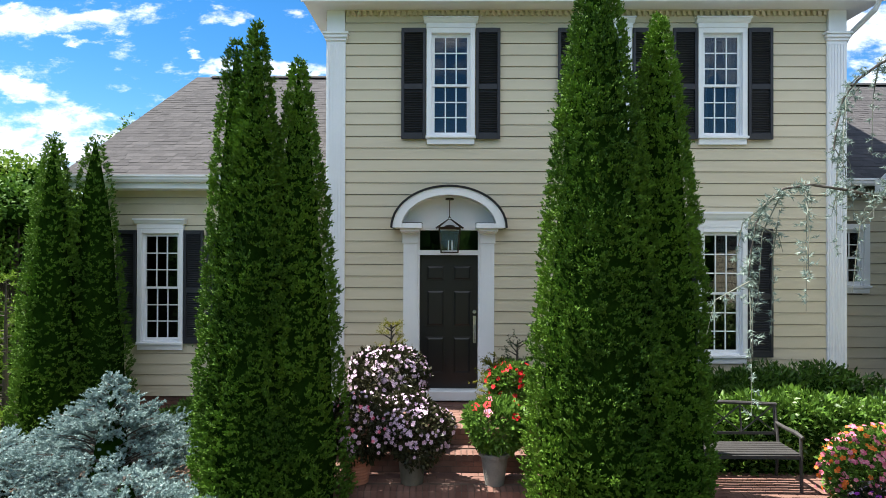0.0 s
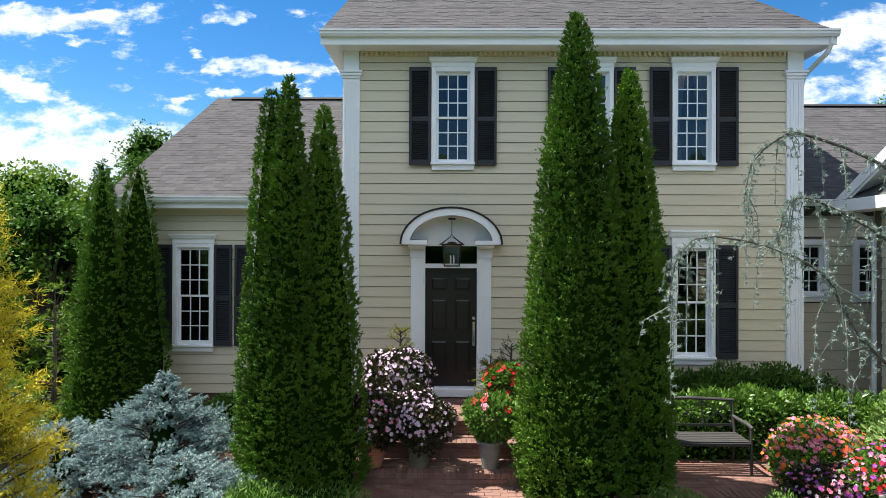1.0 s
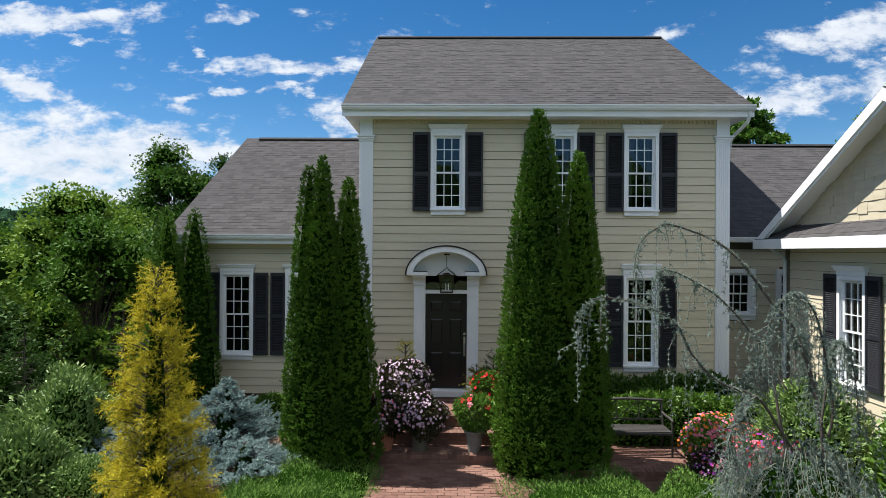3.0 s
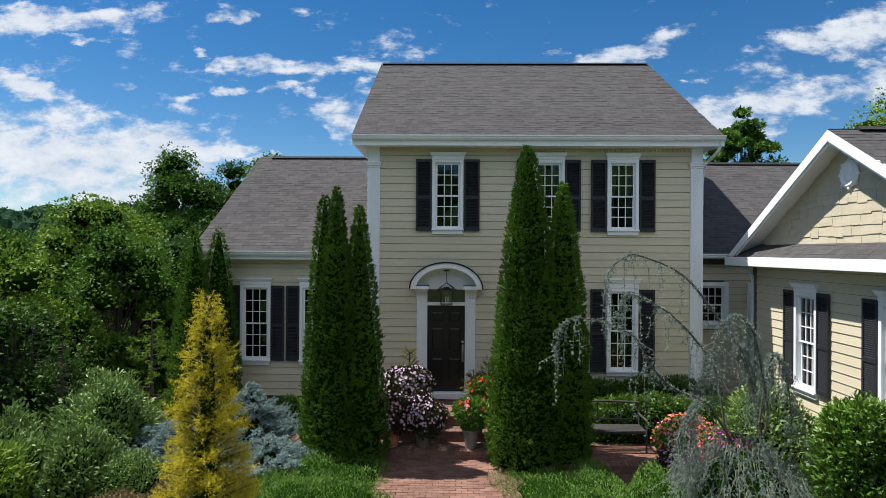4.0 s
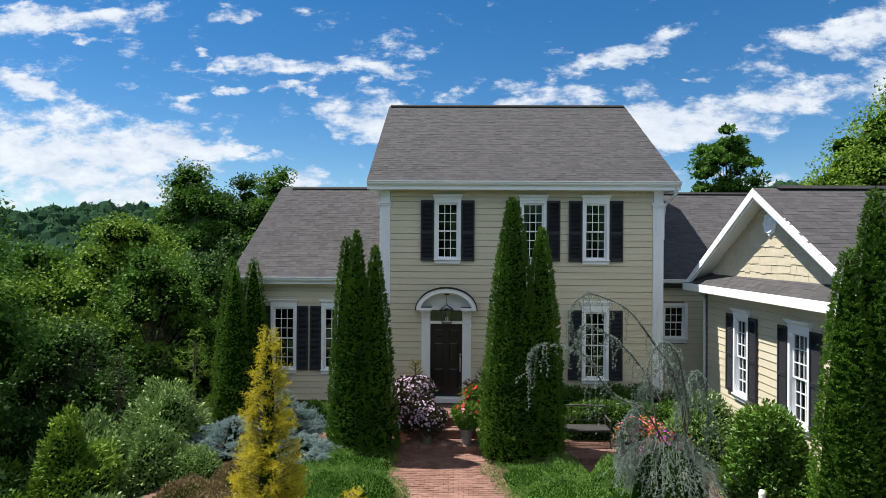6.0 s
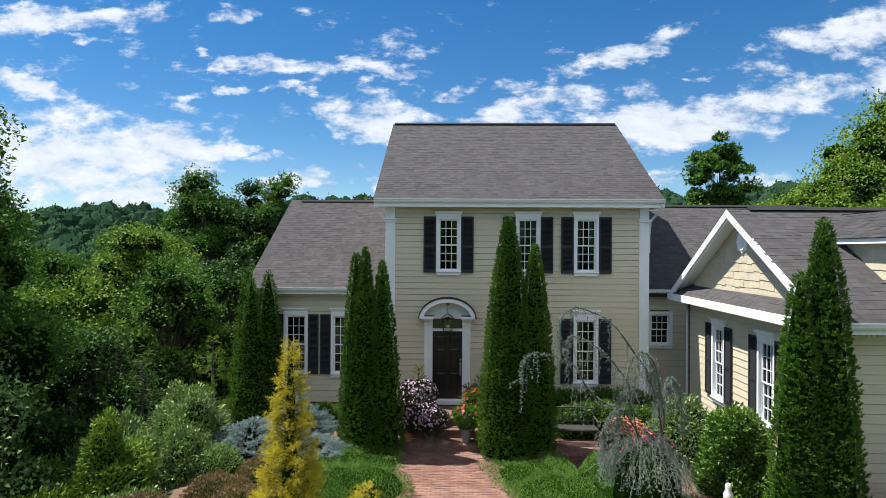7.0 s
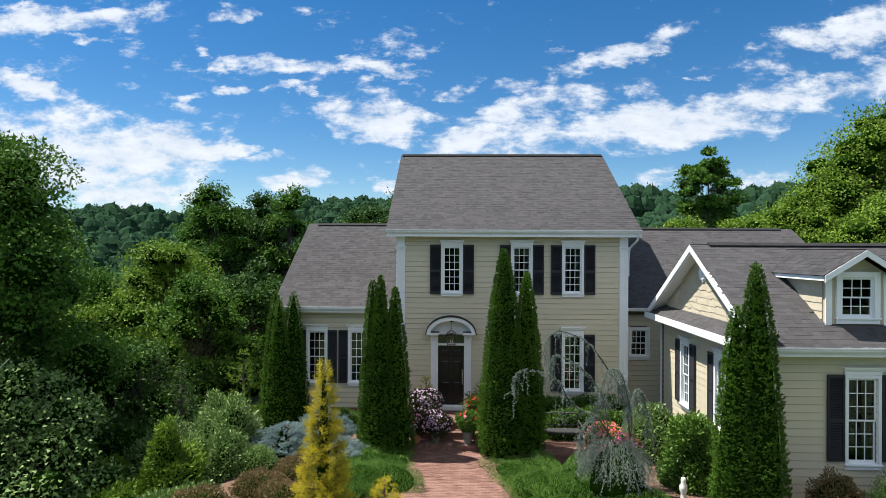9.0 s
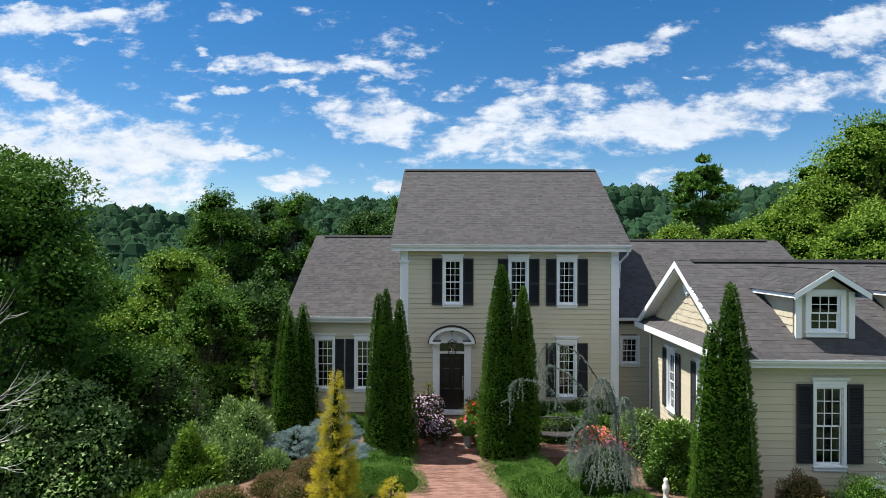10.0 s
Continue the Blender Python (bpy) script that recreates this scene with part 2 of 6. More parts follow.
M_LAUREL = leaf("laurel_leaves", (0.030, 0.085, 0.011), (0.118, 0.225, 0.028), 0.42, 0.2, 0.4)
M_RHODO = leaf("rhododendron_leaves", (0.080, 0.150, 0.040), (0.25, 0.37, 0.11), 0.5, 0.15, 0.3)
M_JUNIPER = leaf("juniper_needles", (0.052, 0.130, 0.024), (0.180, 0.315, 0.066), 0.7, 0.15, 0.1)
M_SPRUCE = leaf("blue_spruce_needles", (0.135, 0.215, 0.215), (0.36, 0.47, 0.46), 0.6, 0.15, 0.25)
M_SPRUCE_DARK = leaf("dark_fir_needles", (0.02, 0.045, 0.025), (0.06, 0.10, 0.05), 0.6, 0.15, 0.25)
M_CEDARTWIG = material("grey_green_twig_bark", (0.10, 0.115, 0.09), (0.17, 0.18, 0.15), 0.85, 20, 0.2, 90)
M_CEDAR = leaf("blue_cedar_needles", (0.115, 0.165, 0.145), (0.27, 0.345, 0.305), 0.6, 0.15, 0.25)
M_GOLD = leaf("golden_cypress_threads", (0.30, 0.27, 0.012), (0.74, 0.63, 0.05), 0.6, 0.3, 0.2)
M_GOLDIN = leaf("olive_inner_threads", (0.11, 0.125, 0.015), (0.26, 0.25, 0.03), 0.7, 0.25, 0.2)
M_RUST = leaf("bronze_shrub_leaves", (0.10, 0.065, 0.030), (0.22, 0.17, 0.075), 0.6, 0.2, 0.25)
M_DARKLEAF = leaf("bronze_green_leaves", (0.018, 0.022, 0.010), (0.055, 0.055, 0.025), 0.4, 0.15)
M_FRESH = leaf("fresh_green_leaves", (0.045, 0.110, 0.015), (0.130, 0.250, 0.040), 0.45, 0.3)
M_PALEPINK = leaf("pale_pink_petals", (0.50, 0.33, 0.51), (0.76, 0.61, 0.74), 0.6, 0.3, 0.2, 0.9)
M_PINK = leaf("pink_petals", (0.70, 0.10, 0.22), (0.85, 0.32, 0.42), 0.6, 0.3, 0.2, 0.9)
M_RED = leaf("red_petals", (0.48, 0.006, 0.014), (0.72, 0.016, 0.03), 0.6, 0.3, 0.2, 0.9)
M_PURPLE = leaf("purple_petals", (0.22, 0.02, 0.30), (0.40, 0.07, 0.45), 0.6, 0.3, 0.2, 0.9)
M_ORANGE = leaf("orange_petals", (0.80, 0.13, 0.02), (0.90, 0.28, 0.05), 0.6, 0.3, 0.2, 0.9)

# ---- mesh helpers ----
class Shape:
    """Collects corners and faces for one mesh."""

    def __init__(self):
        self.v, self.f, self.m = [], [], []

    def add(self, verts, faces, mat=0):
        o = len(self.v)
        self.v += [tuple(p) for p in verts]
        self.f += [tuple(o + i for i in f) for f in faces]
        self.m += [mat] * len(faces)
        return self

    def box(self, x0, x1, y0, y1, z0, z1, mat=0, bevel=0.0):
        b = min(bevel, (x1 - x0) / 3, (y1 - y0) / 3, (z1 - z0) / 3)
        if b <= 0:
            v = [(x, y, z) for z in (z0, z1) for y in (y0, y1) for x in (x0, x1)]
            return self.add(v, [(0, 2, 3, 1), (4, 5, 7, 6), (0, 1, 5, 4), (2, 6, 7, 3), (0, 4, 6, 2), (1, 3, 7, 5)], mat)
        bm = bmesh.new()
        bmesh.ops.create_cube(bm, size=1, matrix=Matrix.Translation(((x0 + x1) / 2, (y0 + y1) / 2, (z0 + z1) / 2)) @ Matrix.Diagonal((x1 - x0, y1 - y0, z1 - z0, 1)))
        bmesh.ops.bevel(bm, geom=bm.edges[:], offset=b, segments=1, affect="EDGES")
        bm.verts.index_update()
        self.add([p.co for p in bm.verts], [[q.index for q in f.verts] for f in bm.faces], mat)
        bm.free()
        return self

    def prism(self, outline, d0, d1, axis="y", mat=0):
        """An outline in the plane across axis, drawn out from d0 to d1. y: points (x, z); x: points (y, z); z: points (x, y)."""
        def at(p, d):
            return {"y": (p[0], d, p[1]), "x": (d, p[0], p[1]), "z": (p[0], p[1], d)}[axis]
        n = len(outline)
        v = [at(p, d0) for p in outline] + [at(p, d1) for p in outline]
        f = [tuple(range(n)), tuple(range(2 * n - 1, n - 1, -1))] + [(i, n + i, n + (i + 1) % n, (i + 1) % n) for i in range(n)]
        return self.add(v, f, mat)

    def tube(self, pts, radii, seg=6, mat=0):
        pts = [Vector(p) for p in pts]
        v, f = [], []
        for i, p in enumerate(pts):
            d = (pts[min(i + 1, len(pts) - 1)] - pts[max(i - 1, 0)]).normalized()
            a = d.cross(Vector((0.31, 0.17, 0.93)) if abs(d.z) < 0.9 else Vector((1, 0, 0))).normalized()
            b = d.cross(a)
            for k in range(seg):
                t = 2 * math.pi * k / seg
                v.append(p + radii[i] * (math.cos(t) * a + math.sin(t) * b))
        for i in range(len(pts) - 1):
            for k in range(seg):
                q = i * seg
                f.append((q + k, q + (k + 1) % seg, q + seg + (k + 1) % seg, q + seg + k))
        f += [tuple(range(seg))[::-1], tuple((len(pts) - 1) * seg + k for k in range(seg))]
        return self.add(v, f, mat)

    def lathe(self, profile, seg=20, c=(0, 0, 0), mat=0):
        v, f = [], []
        for r, z in profile:
            v += [(c[0] + r * math.cos(2 * math.pi * k / seg), c[1] + r * math.sin(2 * math.pi * k / seg), c[2] + z) for k in range(seg)]
        for i in range(len(profile) - 1):
            f += [(i * seg + k, i * seg + (k + 1) % seg, (i + 1) * seg + (k + 1) % seg, (i + 1) * seg + k) for k in range(seg)]
        f += [tuple(range(seg))[::-1], tuple((len(profile) - 1) * seg + k for k in range(seg))]
        return self.add(v, f, mat)

    def mesh(self, name, mats, smooth=False):
        me = bpy.data.meshes.new(name)
        me.from_pydata(self.v, [], self.f)
        for m in mats if isinstance(mats, (list, tuple)) else (mats,):
            me.materials.append(m)
        me.polygons.foreach_set("material_index", self.m)
        bm = bmesh.new()
        bm.from_mesh(me)
        bmesh.ops.recalc_face_normals(bm, faces=bm.faces[:])
        bm.to_mesh(me)
        bm.free()
        if smooth:
            me.polygons.foreach_set("use_smooth", [True] * len(me.polygons))
        me.update()
        return me


def part(name, shape, mat, parent=None, label="", smooth=False):
    ob = new(name, shape.mesh(name, mat, smooth) if isinstance(shape, Shape) else shape)
    if parent is not None:
        ob.parent = parent
    if label:
        tagged(ob, label)
    return ob


def thing(name, label, category, group="", kind="", at=(0, 0, 0)):
    ob = new(name)
    ob.location = at
    ob.empty_display_size = 0.1
    return tagged(ob, label, category, group, kind)


def quads(name, v, mat, extra=()):
    """A mesh of loose leaves; v has the shape (n, corners, 3)."""
    n, c = v.shape[:2]
    me = bpy.data.meshes.new(name)
    me.vertices.add(c * n)
    me.vertices.foreach_set("co", np.asarray(v, np.float32).ravel())
    me.loops.add(c * n)
    me.loops.foreach_set("vertex_index", np.arange(c * n, dtype=np.int32))
    me.polygons.add(n)
    me.polygons.foreach_set("loop_start", np.arange(0, c * n, c, dtype=np.int32))
    for m in mat if isinstance(mat, (list, tuple)) else (mat,):
        me.materials.append(m)
    if len(extra):
        me.polygons.foreach_set("material_index", np.asarray(extra, np.int32))
    me.update(calc_edges=True)
    me.validate()
    return me


def unit(a):
    return a / np.maximum(np.linalg.norm(a, axis=-1, keepdims=True), 1e-9)


def leaves(rng, base, out, length, width, spread=0.6, droop=0.0, facing=None, loose=0.6, corners=4):
    """Pointed leaves that grow from the points base along out, turned at random or with their faces towards facing."""
    n = len(base)
    d = unit(out + rng.normal(0, spread, (n, 3)) + np.array([0, 0, -droop]))
    turn = rng.normal(0, 1, (n, 3)) if facing is None else facing + rng.normal(0, loose, (n, 3))
    s = unit(np.cross(d, turn))
    up = np.cross(s, d)
    k = (length * rng.uniform(0.65, 1.3, n))[:, None]
    w = (width * rng.uniform(0.7, 1.25, n))[:, None]
    if corners == 3:
        return np.stack([base + s * w * 0.5, base + d * k, base - s * w * 0.5], 1)
    mid = base + d * k * 0.5 + up * k * 0.08
    return np.stack([base, mid + s * w * 0.5, base + d * k, mid - s * w * 0.5], 1)

# ---- house: builders ----
EXPO = 0.178          # height of one lap of siding
# slot above each board bares dark sheathing in place of a lap shadow
BOARD = Shape().add([(0, -0.026, 0), (1, -0.026, 0), (1, -0.025, 0.010), (0, -0.025, 0.010), (0, -0.012, EXPO - 0.008), (1, -0.012, EXPO - 0.008),
                     (0, 0.0, 0), (1, 0.0, 0), (0, 0.0, EXPO - 0.008), (1, 0.0, EXPO - 0.008)],
                    [(0, 1, 2, 3), (3, 2, 5, 4), (0, 6, 7, 1), (4, 5, 9, 8), (0, 3, 4, 8, 6), (1, 7, 9, 5, 2)]).mesh("siding_board", M_SIDING)


def spans(a, b, cuts):
    """What is left of a..b when the cuts are taken out."""
    out, x = [], a
    for c0, c1 in sorted(cuts):
        if c0 > x:
            out.append((x, min(c0, b)))
        x = max(x, c1)
    if x < b:
        out.append((x, b))
    return [(p, q) for p, q in out if q - p > 0.01]


def wall(name, label, m, length, z0, z1, openings=(), thick=0.15, siding_from=None, siding_to=None, ends=(0.0, 0.0)):
    """A wall along its own x with holes through it, clad in lap siding. openings: (x0, x1, z0, z1)."""
    s = Shape()
    cuts = sorted({z0, z1, *[z for o in openings for z in o[2:] if z0 < z < z1]})
    for a, b in zip(cuts, cuts[1:]):
        for p, q in spans(0, length, [(o[0], o[1]) for o in openings if o[2] < b - 1e-6 and o[3] > a + 1e-6]):
            s.box(p, q, 0, thick, a, b)
    ob = part(name, s, M_WALL)
    tagged(ob, label, "wall", kind="structure")
    ob.matrix_world = m
    z = z0 if siding_from is None else siding_from
    top = z1 if siding_to is None else siding_to
    while z < top - 0.03:
        cover = [(o[0], o[1]) for o in openings if o[2] < z + EXPO - 0.02 and o[3] > z + 0.02]
        for p, q in spans(ends[0], length - ends[1], cover):
            rest = [(p, q)]
            if q - p > 3.2:
                j = p + (q - p) * random.uniform(0.3, 0.7)
                rest = [(p, j - 0.0015), (j + 0.0015, q)]
            for a, b in rest:
                board = part("siding_board", BOARD, None, ob)
                board.location = (a, 0, z)
                board.scale = (b - a, 1, min(1, (top - z) / EXPO))
        z += EXPO
    return ob


def pane_mesh(w, h):
    return Shape().box(0, w, -0.003, 0.003, 0, h).mesh("pane", M_GLASS)


def louvre_panel(s, x0, x1, z0, z1):
    z = z0
    while z < z1 - 0.01:
        s.add([(x0, -0.008, z + 0.022), (x1, -0.008, z + 0.022), (x1, -0.034, z), (x0, -0.034, z),
               (x0, -0.004, z + 0.017), (x1, -0.004, z + 0.017), (x1, -0.030, z - 0.005), (x0, -0.030, z - 0.005)],
              [(0, 1, 2, 3), (7, 6, 5, 4), (3, 2, 6, 7), (0, 4, 5, 1)])
        z += 0.036


SHUTTERS = {}


def shutter(parent, x, w, z0, z1):
    key = (w, round(z1 - z0, 3))
    if key not in SHUTTERS:
        h, f, mid = z1 - z0, 0.045, (z1 - z0) * 0.47
        fr = Shape()
        fr.box(0, f, -0.042, -0.004, 0, h, bevel=0.004).box(w - f, w, -0.042, -0.004, 0, h, bevel=0.004)
        for a, b in ((0, 0.09), (mid - 0.04, mid + 0.04), (h - 0.07, h)):
            fr.box(f, w - f, -0.040, -0.004, a, b)
        lo, hi = Shape(), Shape()
        louvre_panel(lo, f, w - f, 0.095, mid - 0.045)
        louvre_panel(hi, f, w - f, mid + 0.045, h - 0.075)
        back = Shape().box(f, w - f, -0.006, -0.003, 0.09, h - 0.07)
        SHUTTERS[key] = [fr.mesh("frame", M_SHUTTER), lo.mesh("louvres", M_SHUTTER), hi.mesh("louvres", M_SHUTTER), back.mesh("backing", M_SHUTTER)]
    ob = part("shutter", SHUTTERS[key][0], None, parent, "dark navy louvred shutter")
    ob.location = (x, -0.02, z0)
    for k in (1, 2, 3):
        part(("frame", "louvres", "louvres", "backing")[k], SHUTTERS[key][k], None, ob)


def window(name, label, m, w, z0, z1, crown=0.16, rows=3, cols=3, shut=0.0, sides="lr", shut_z=None, apron=0.09, casing=0.075, header=True):
    """A double-hung window with divided sashes. w: casing's outer width; z0: bottom of the apron; z1: top of the casing."""
    ob = thing(name, label, "window", kind="structure")
    ob.matrix_world = m
    h = w / 2
    zs = z0 + apron          # top of the apron and bottom of the sill nose
    c = Shape()
    c.box(-h, -h + casing, -0.05, 0.02, zs + 0.04, z1, bevel=0.005).box(h - casing, h, -0.05, 0.02, zs + 0.04, z1, bevel=0.005)
    c.box(-h + casing, h - casing, -0.05, 0.02, z1 - casing, z1, bevel=0.005)
    part("casing", c, M_WHITE, ob)
    part("window_sill", Shape().box(-h - 0.012, h + 0.012, -0.085, 0.03, zs, zs + 0.04, bevel=0.006).box(-h + 0.008, h - 0.008, -0.045, 0.0, z0, zs, bevel=0.004), M_WHITE, ob)
    if header:
        k = crown / 0.16
        cr = Shape().box(-h - 0.005, h + 0.005, -0.055, 0, z1 + 0.002, z1 + 0.075 * k, bevel=0.004)
        cr.prism([(-0.06, z1 + 0.075 * k), (0, z1 + 0.075 * k), (0, z1 + 0.135 * k), (-0.10, z1 + 0.135 * k), (-0.085, z1 + 0.10 * k)], -h - 0.035, h + 0.035, "x")
        cr.box(-h - 0.05, h + 0.05, -0.115, 0, z1 + 0.135 * k, z1 + crown, bevel=0.004)
        part("crown", cr, M_WHITE, ob)
    x0, x1, b, t = -h + casing, h - casing, zs + 0.04, z1 - casing
    mid = (b + t) / 2
    jamb = Shape()
    jamb.box(x0 - 0.01, x0 + 0.012, 0.0, 0.12, b, t).box(x1 - 0.012, x1 + 0.01, 0.0, 0.12, b, t).box(x0, x1, 0.0, 0.12, t - 0.012, t + 0.01).box(x0, x1, 0, 0.12, b - 0.01, b + 0.012)
    part("jamb", jamb, M_WHITE, ob)
    for k, (a, d, y) in enumerate(((mid - 0.018, t - 0.012, 0.035), (b + 0.012, mid + 0.018, 0.065))):
        f = 0.036
        s = Shape()
        xa, xb = x0 + 0.012, x1 - 0.012
        s.box(xa, xa + f, y - 0.016, y + 0.016, a, d).box(xb - f, xb, y - 0.016, y + 0.016, a, d)
        s.box(xa + f, xb - f, y - 0.015, y + 0.015, a, a + f * (1.0 if k == 0 else 1.5)).box(xa + f, xb - f, y - 0.015, y + 0.015, d - f, d)
        ga, gb = a + f * (1.0 if k == 0 else 1.5), d - f
        pw, ph = (xb - xa - 2 * f) / cols, (gb - ga) / rows
        for i in range(1, cols):
            s.box(xa + f + i * pw - 0.009, xa + f + i * pw + 0.009, y - 0.012, y + 0.012, ga, gb)
        for j in range(1, rows):
            s.box(xa + f, xb - f, y - 0.011, y + 0.011, ga + j * ph - 0.009, ga + j * ph + 0.009)
        sash = part("upper_sash" if k == 0 else "lower_sash", s, M_WHITE, ob)
        pm = pane_mesh(pw, ph)
        for i in range(cols):
            for j in range(rows):
                p = part("pane", pm, None, sash)
                p.location = (xa + f + i * pw, y, ga + j * ph)
                p.visible_shadow = False
    if shut:
        s0, s1 = shut_z or (zs + 0.02, z1)
        if "l" in sides:
            shutter(ob, -h - shut - 0.012, shut, s0, s1)
        if "r" in sides:
            shutter(ob, h + 0.012, shut, s0, s1)
    return ob


SHINGLES = {}


def shingle_verts(w, e=0.143, t=0.009, lap=0.10):
    return [(0, 0, t), (w, 0, t), (w, e + lap, 0.002), (0, e + lap, 0.002), (0, 0, 0.0), (w, 0, 0.0)]


SHINGLE_FACES = [(0, 1, 2, 3), (0, 4, 5, 1), (0, 3, 4), (1, 5, 2)]


def slope(name, label, a, b, c, singles=0, seed=1, skip=None, thick=0.09):
    """A roof slope: a and b are the ends of its eave, c a point of the ridge above a. singles: how many courses from the eave are loose pieces."""
    rng = random.Random(seed)
    a, b, c = Vector(a), Vector(b), Vector(c)
    u = (b - a).normalized()
    s = (c - a) - u * (c - a).dot(u)
    rise, length = s.length, (b - a).length
    s.normalize()
    n = u.cross(s)
    m = Matrix((u, s, n)).transposed().to_4x4()
    m.translation = a
    deck = part(name, Shape().box(0, length, 0, rise, -thick, -0.004), M_RIDGE)
    tagged(deck, label, "roof", kind="structure")
    deck.matrix_world = m
    rest, row, y = Shape(), 0, -0.02
    while y < rise - 0.05:
        x = -0.02
        while x < length - 0.01:
            w = min(rng.choice((0.10, 0.14, 0.17, 0.21, 0.30)), length + 0.02 - x)
            t = rng.choice((0.006, 0.006, 0.010))
            if skip is None or not skip(x + w / 2, y):
                e = min(0.143, rise - y)
                if row < singles:
                    key = (round(w, 2), t)
                    if key not in SHINGLES:
                        SHINGLES[key] = Shape().add(shingle_verts(w, t=t), SHINGLE_FACES).mesh("shingle", M_SHINGLE)
                    p = part("shingle", SHINGLES[key], None, deck)
                    p.location = (x, y, 0)
                else:
                    o = [(x + p, y + q - rng.uniform(0, 0.004) * (q == 0), r) for p, q, r in shingle_verts(w, t=t, lap=min(0.1, rise - y - e + 0.001))]
                    rest.add(o, SHINGLE_FACES)
            x += w + 0.002
        y += 0.143
        row += 1
    if rest.f:
        me = bpy.data.meshes.new("shingles")
        me.from_pydata(rest.v, [], rest.f)
        me.materials.append(M_SHINGLE)
        ob = part("shingles", me, None, deck)
        tagged(ob, kind="stuff")
    return deck


def along(name, label, category, outline, d0, d1, axis, mat):
    ob = part(name, Shape().prism(outline, d0, d1, axis), mat)
    return tagged(ob, label, category, kind="structure")


def gutter(x0, x1, y, z, label="white aluminium gutter along the eave"):
    """A gutter along x, with its lip at y and its top at z."""
    prof = [(y, z), (y - 0.004, z - 0.03), (y + 0.012, z - 0.045), (y + 0.012, z - 0.075), (y + 0.035, z - 0.115), (y + 0.12, z - 0.115), (y + 0.12, z), (y + 0.112, z), (y + 0.112, z - 0.10), (y + 0.04, z - 0.10), (y + 0.02, z - 0.07), (y + 0.018, z - 0.02), (y + 0.014, z)]
    return along("gutter", label, "gutter", prof, x0, x1, "x", M_GUTTER)


def face(x, y, z, turn=0):
    return pose(x, y, z, 0, 0, turn)


# ---- house: main block ----
X0, X1, EAVE = -1.87, 6.0, 6.42
UP = [(0.02, "window_1", "blue-reflecting double-hung window with white divided sashes and dark shutters"),
      (2.40, "window_2", "upstairs white double-hung window with pale curtains behind"),
      (4.14, "window_3", "upstairs white double-hung window with tied-back pale curtains")]
holes = [(x - 0.31 - X0, x + 0.31 - X0, 4.42, 5.99) for x, *_ in UP] + [(4.14 - 0.31 - X0, 4.14 + 0.31 - X0, 1.11, 2.96), (-0.50 - X0, 0.50 - X0, 0.40, 3.02)]
wall("wall_front", "beige lap-sided front wall of the two-storey block", face(X0, 0, 0), X1 - X0, -0.4, 6.5, holes, siding_from=0.15, siding_to=6.16, ends=(0.27, 0.27))
wall("wall_west", "beige lap-sided west side wall of the main block", face(X0, 10.1, 0, -90), 10.1, -0.4, 6.5, [], siding_from=0.15)
wall("wall_east", "beige lap-sided east side wall of the main block", face(X1, 0.15, 0, 90), 9.9, -0.4, 6.5, [], siding_from=0.15)
wall("wall_back", "beige lap-sided rear wall of the main block", face(X1, 10.1, 0, 180), X1 - X0, -0.4, 6.5, [], siding_from=6.4)
for nm, x in (("gable_west", X0 + 0.02), ("gable_east", X1 - 0.14)):
    tagged(part(nm, Shape().prism([(0.0, 6.5), (10.1, 6.5), (5.05, 9.62)], x, x + 0.12, "x"), M_SIDING), "beige gable wall under the main roof", "wall", kind="structure")
# added sheets behind the glass, coloured as dark as the unlit rooms
dark_sheets = part("room_dark_sheets", Shape().box(X0 + 0.3, X1 - 0.3, 1.2, 1.3, 0.2, 6.4).box(X0 + 0.3, X1 - 0.3, 0.2, 1.2, 3.5, 3.6).box(X0 + 0.3, X1 - 0.3, 0.2, 1.2, 0.3, 0.4).box(X0 + 0.3, X1 - 0.3, 0.2, 1.2, 6.3, 6.4), M_DARK)
tagged(dark_sheets, "near-black sheets standing in for the unlit rooms behind the windows", "room", kind="structure")
for x, nm, lb in UP:
    window(nm, lb, face(x, -0.022, 0), 0.74, 4.29, 6.06, shut=0.37, shut_z=(4.37, 6.06))
window("window_4", "ground-floor white double-hung window with dark shutters above the hedge", face(4.14, -0.022, 0), 0.74, 0.98, 3.04, crown=0.23, shut=0.37, shut_z=(1.08, 3.02))


def curtain(x, z0, z1, w, lean):
    s = Shape()
    n = 18
    v, f = [], []
    for i in range(n + 1):
        t = i / n
        for z, k in ((z1, 1.0), (z0 + (z1 - z0) * 0.45, 0.62), (z0, 0.75)):
            xx = x + (t * w * k if lean > 0 else -t * w * k)
            v.append((xx, 0.14 + 0.018 * math.sin(t * 26 + z), z))
    for i in range(n):
        for j in range(2):
            f.append((3 * i + j, 3 * i + 3 + j, 3 * i + 4 + j, 3 * i + 1 + j))
    s.add(v, f)
    ob = part("curtain", s, M_CURTAIN, smooth=True)
    mod = ob.modifiers.new("thickness", "SOLIDIFY")
    mod.thickness = 0.004
    return tagged(ob, "pale gathered cloth curtain hanging inside the window", "curtain", "upstairs curtains")


for x in (2.40, 4.14):
    curtain(x - 0.31, 4.42, 5.99, 0.24, 1)
    curtain(x + 0.31, 4.42, 5.99, 0.24, -1)


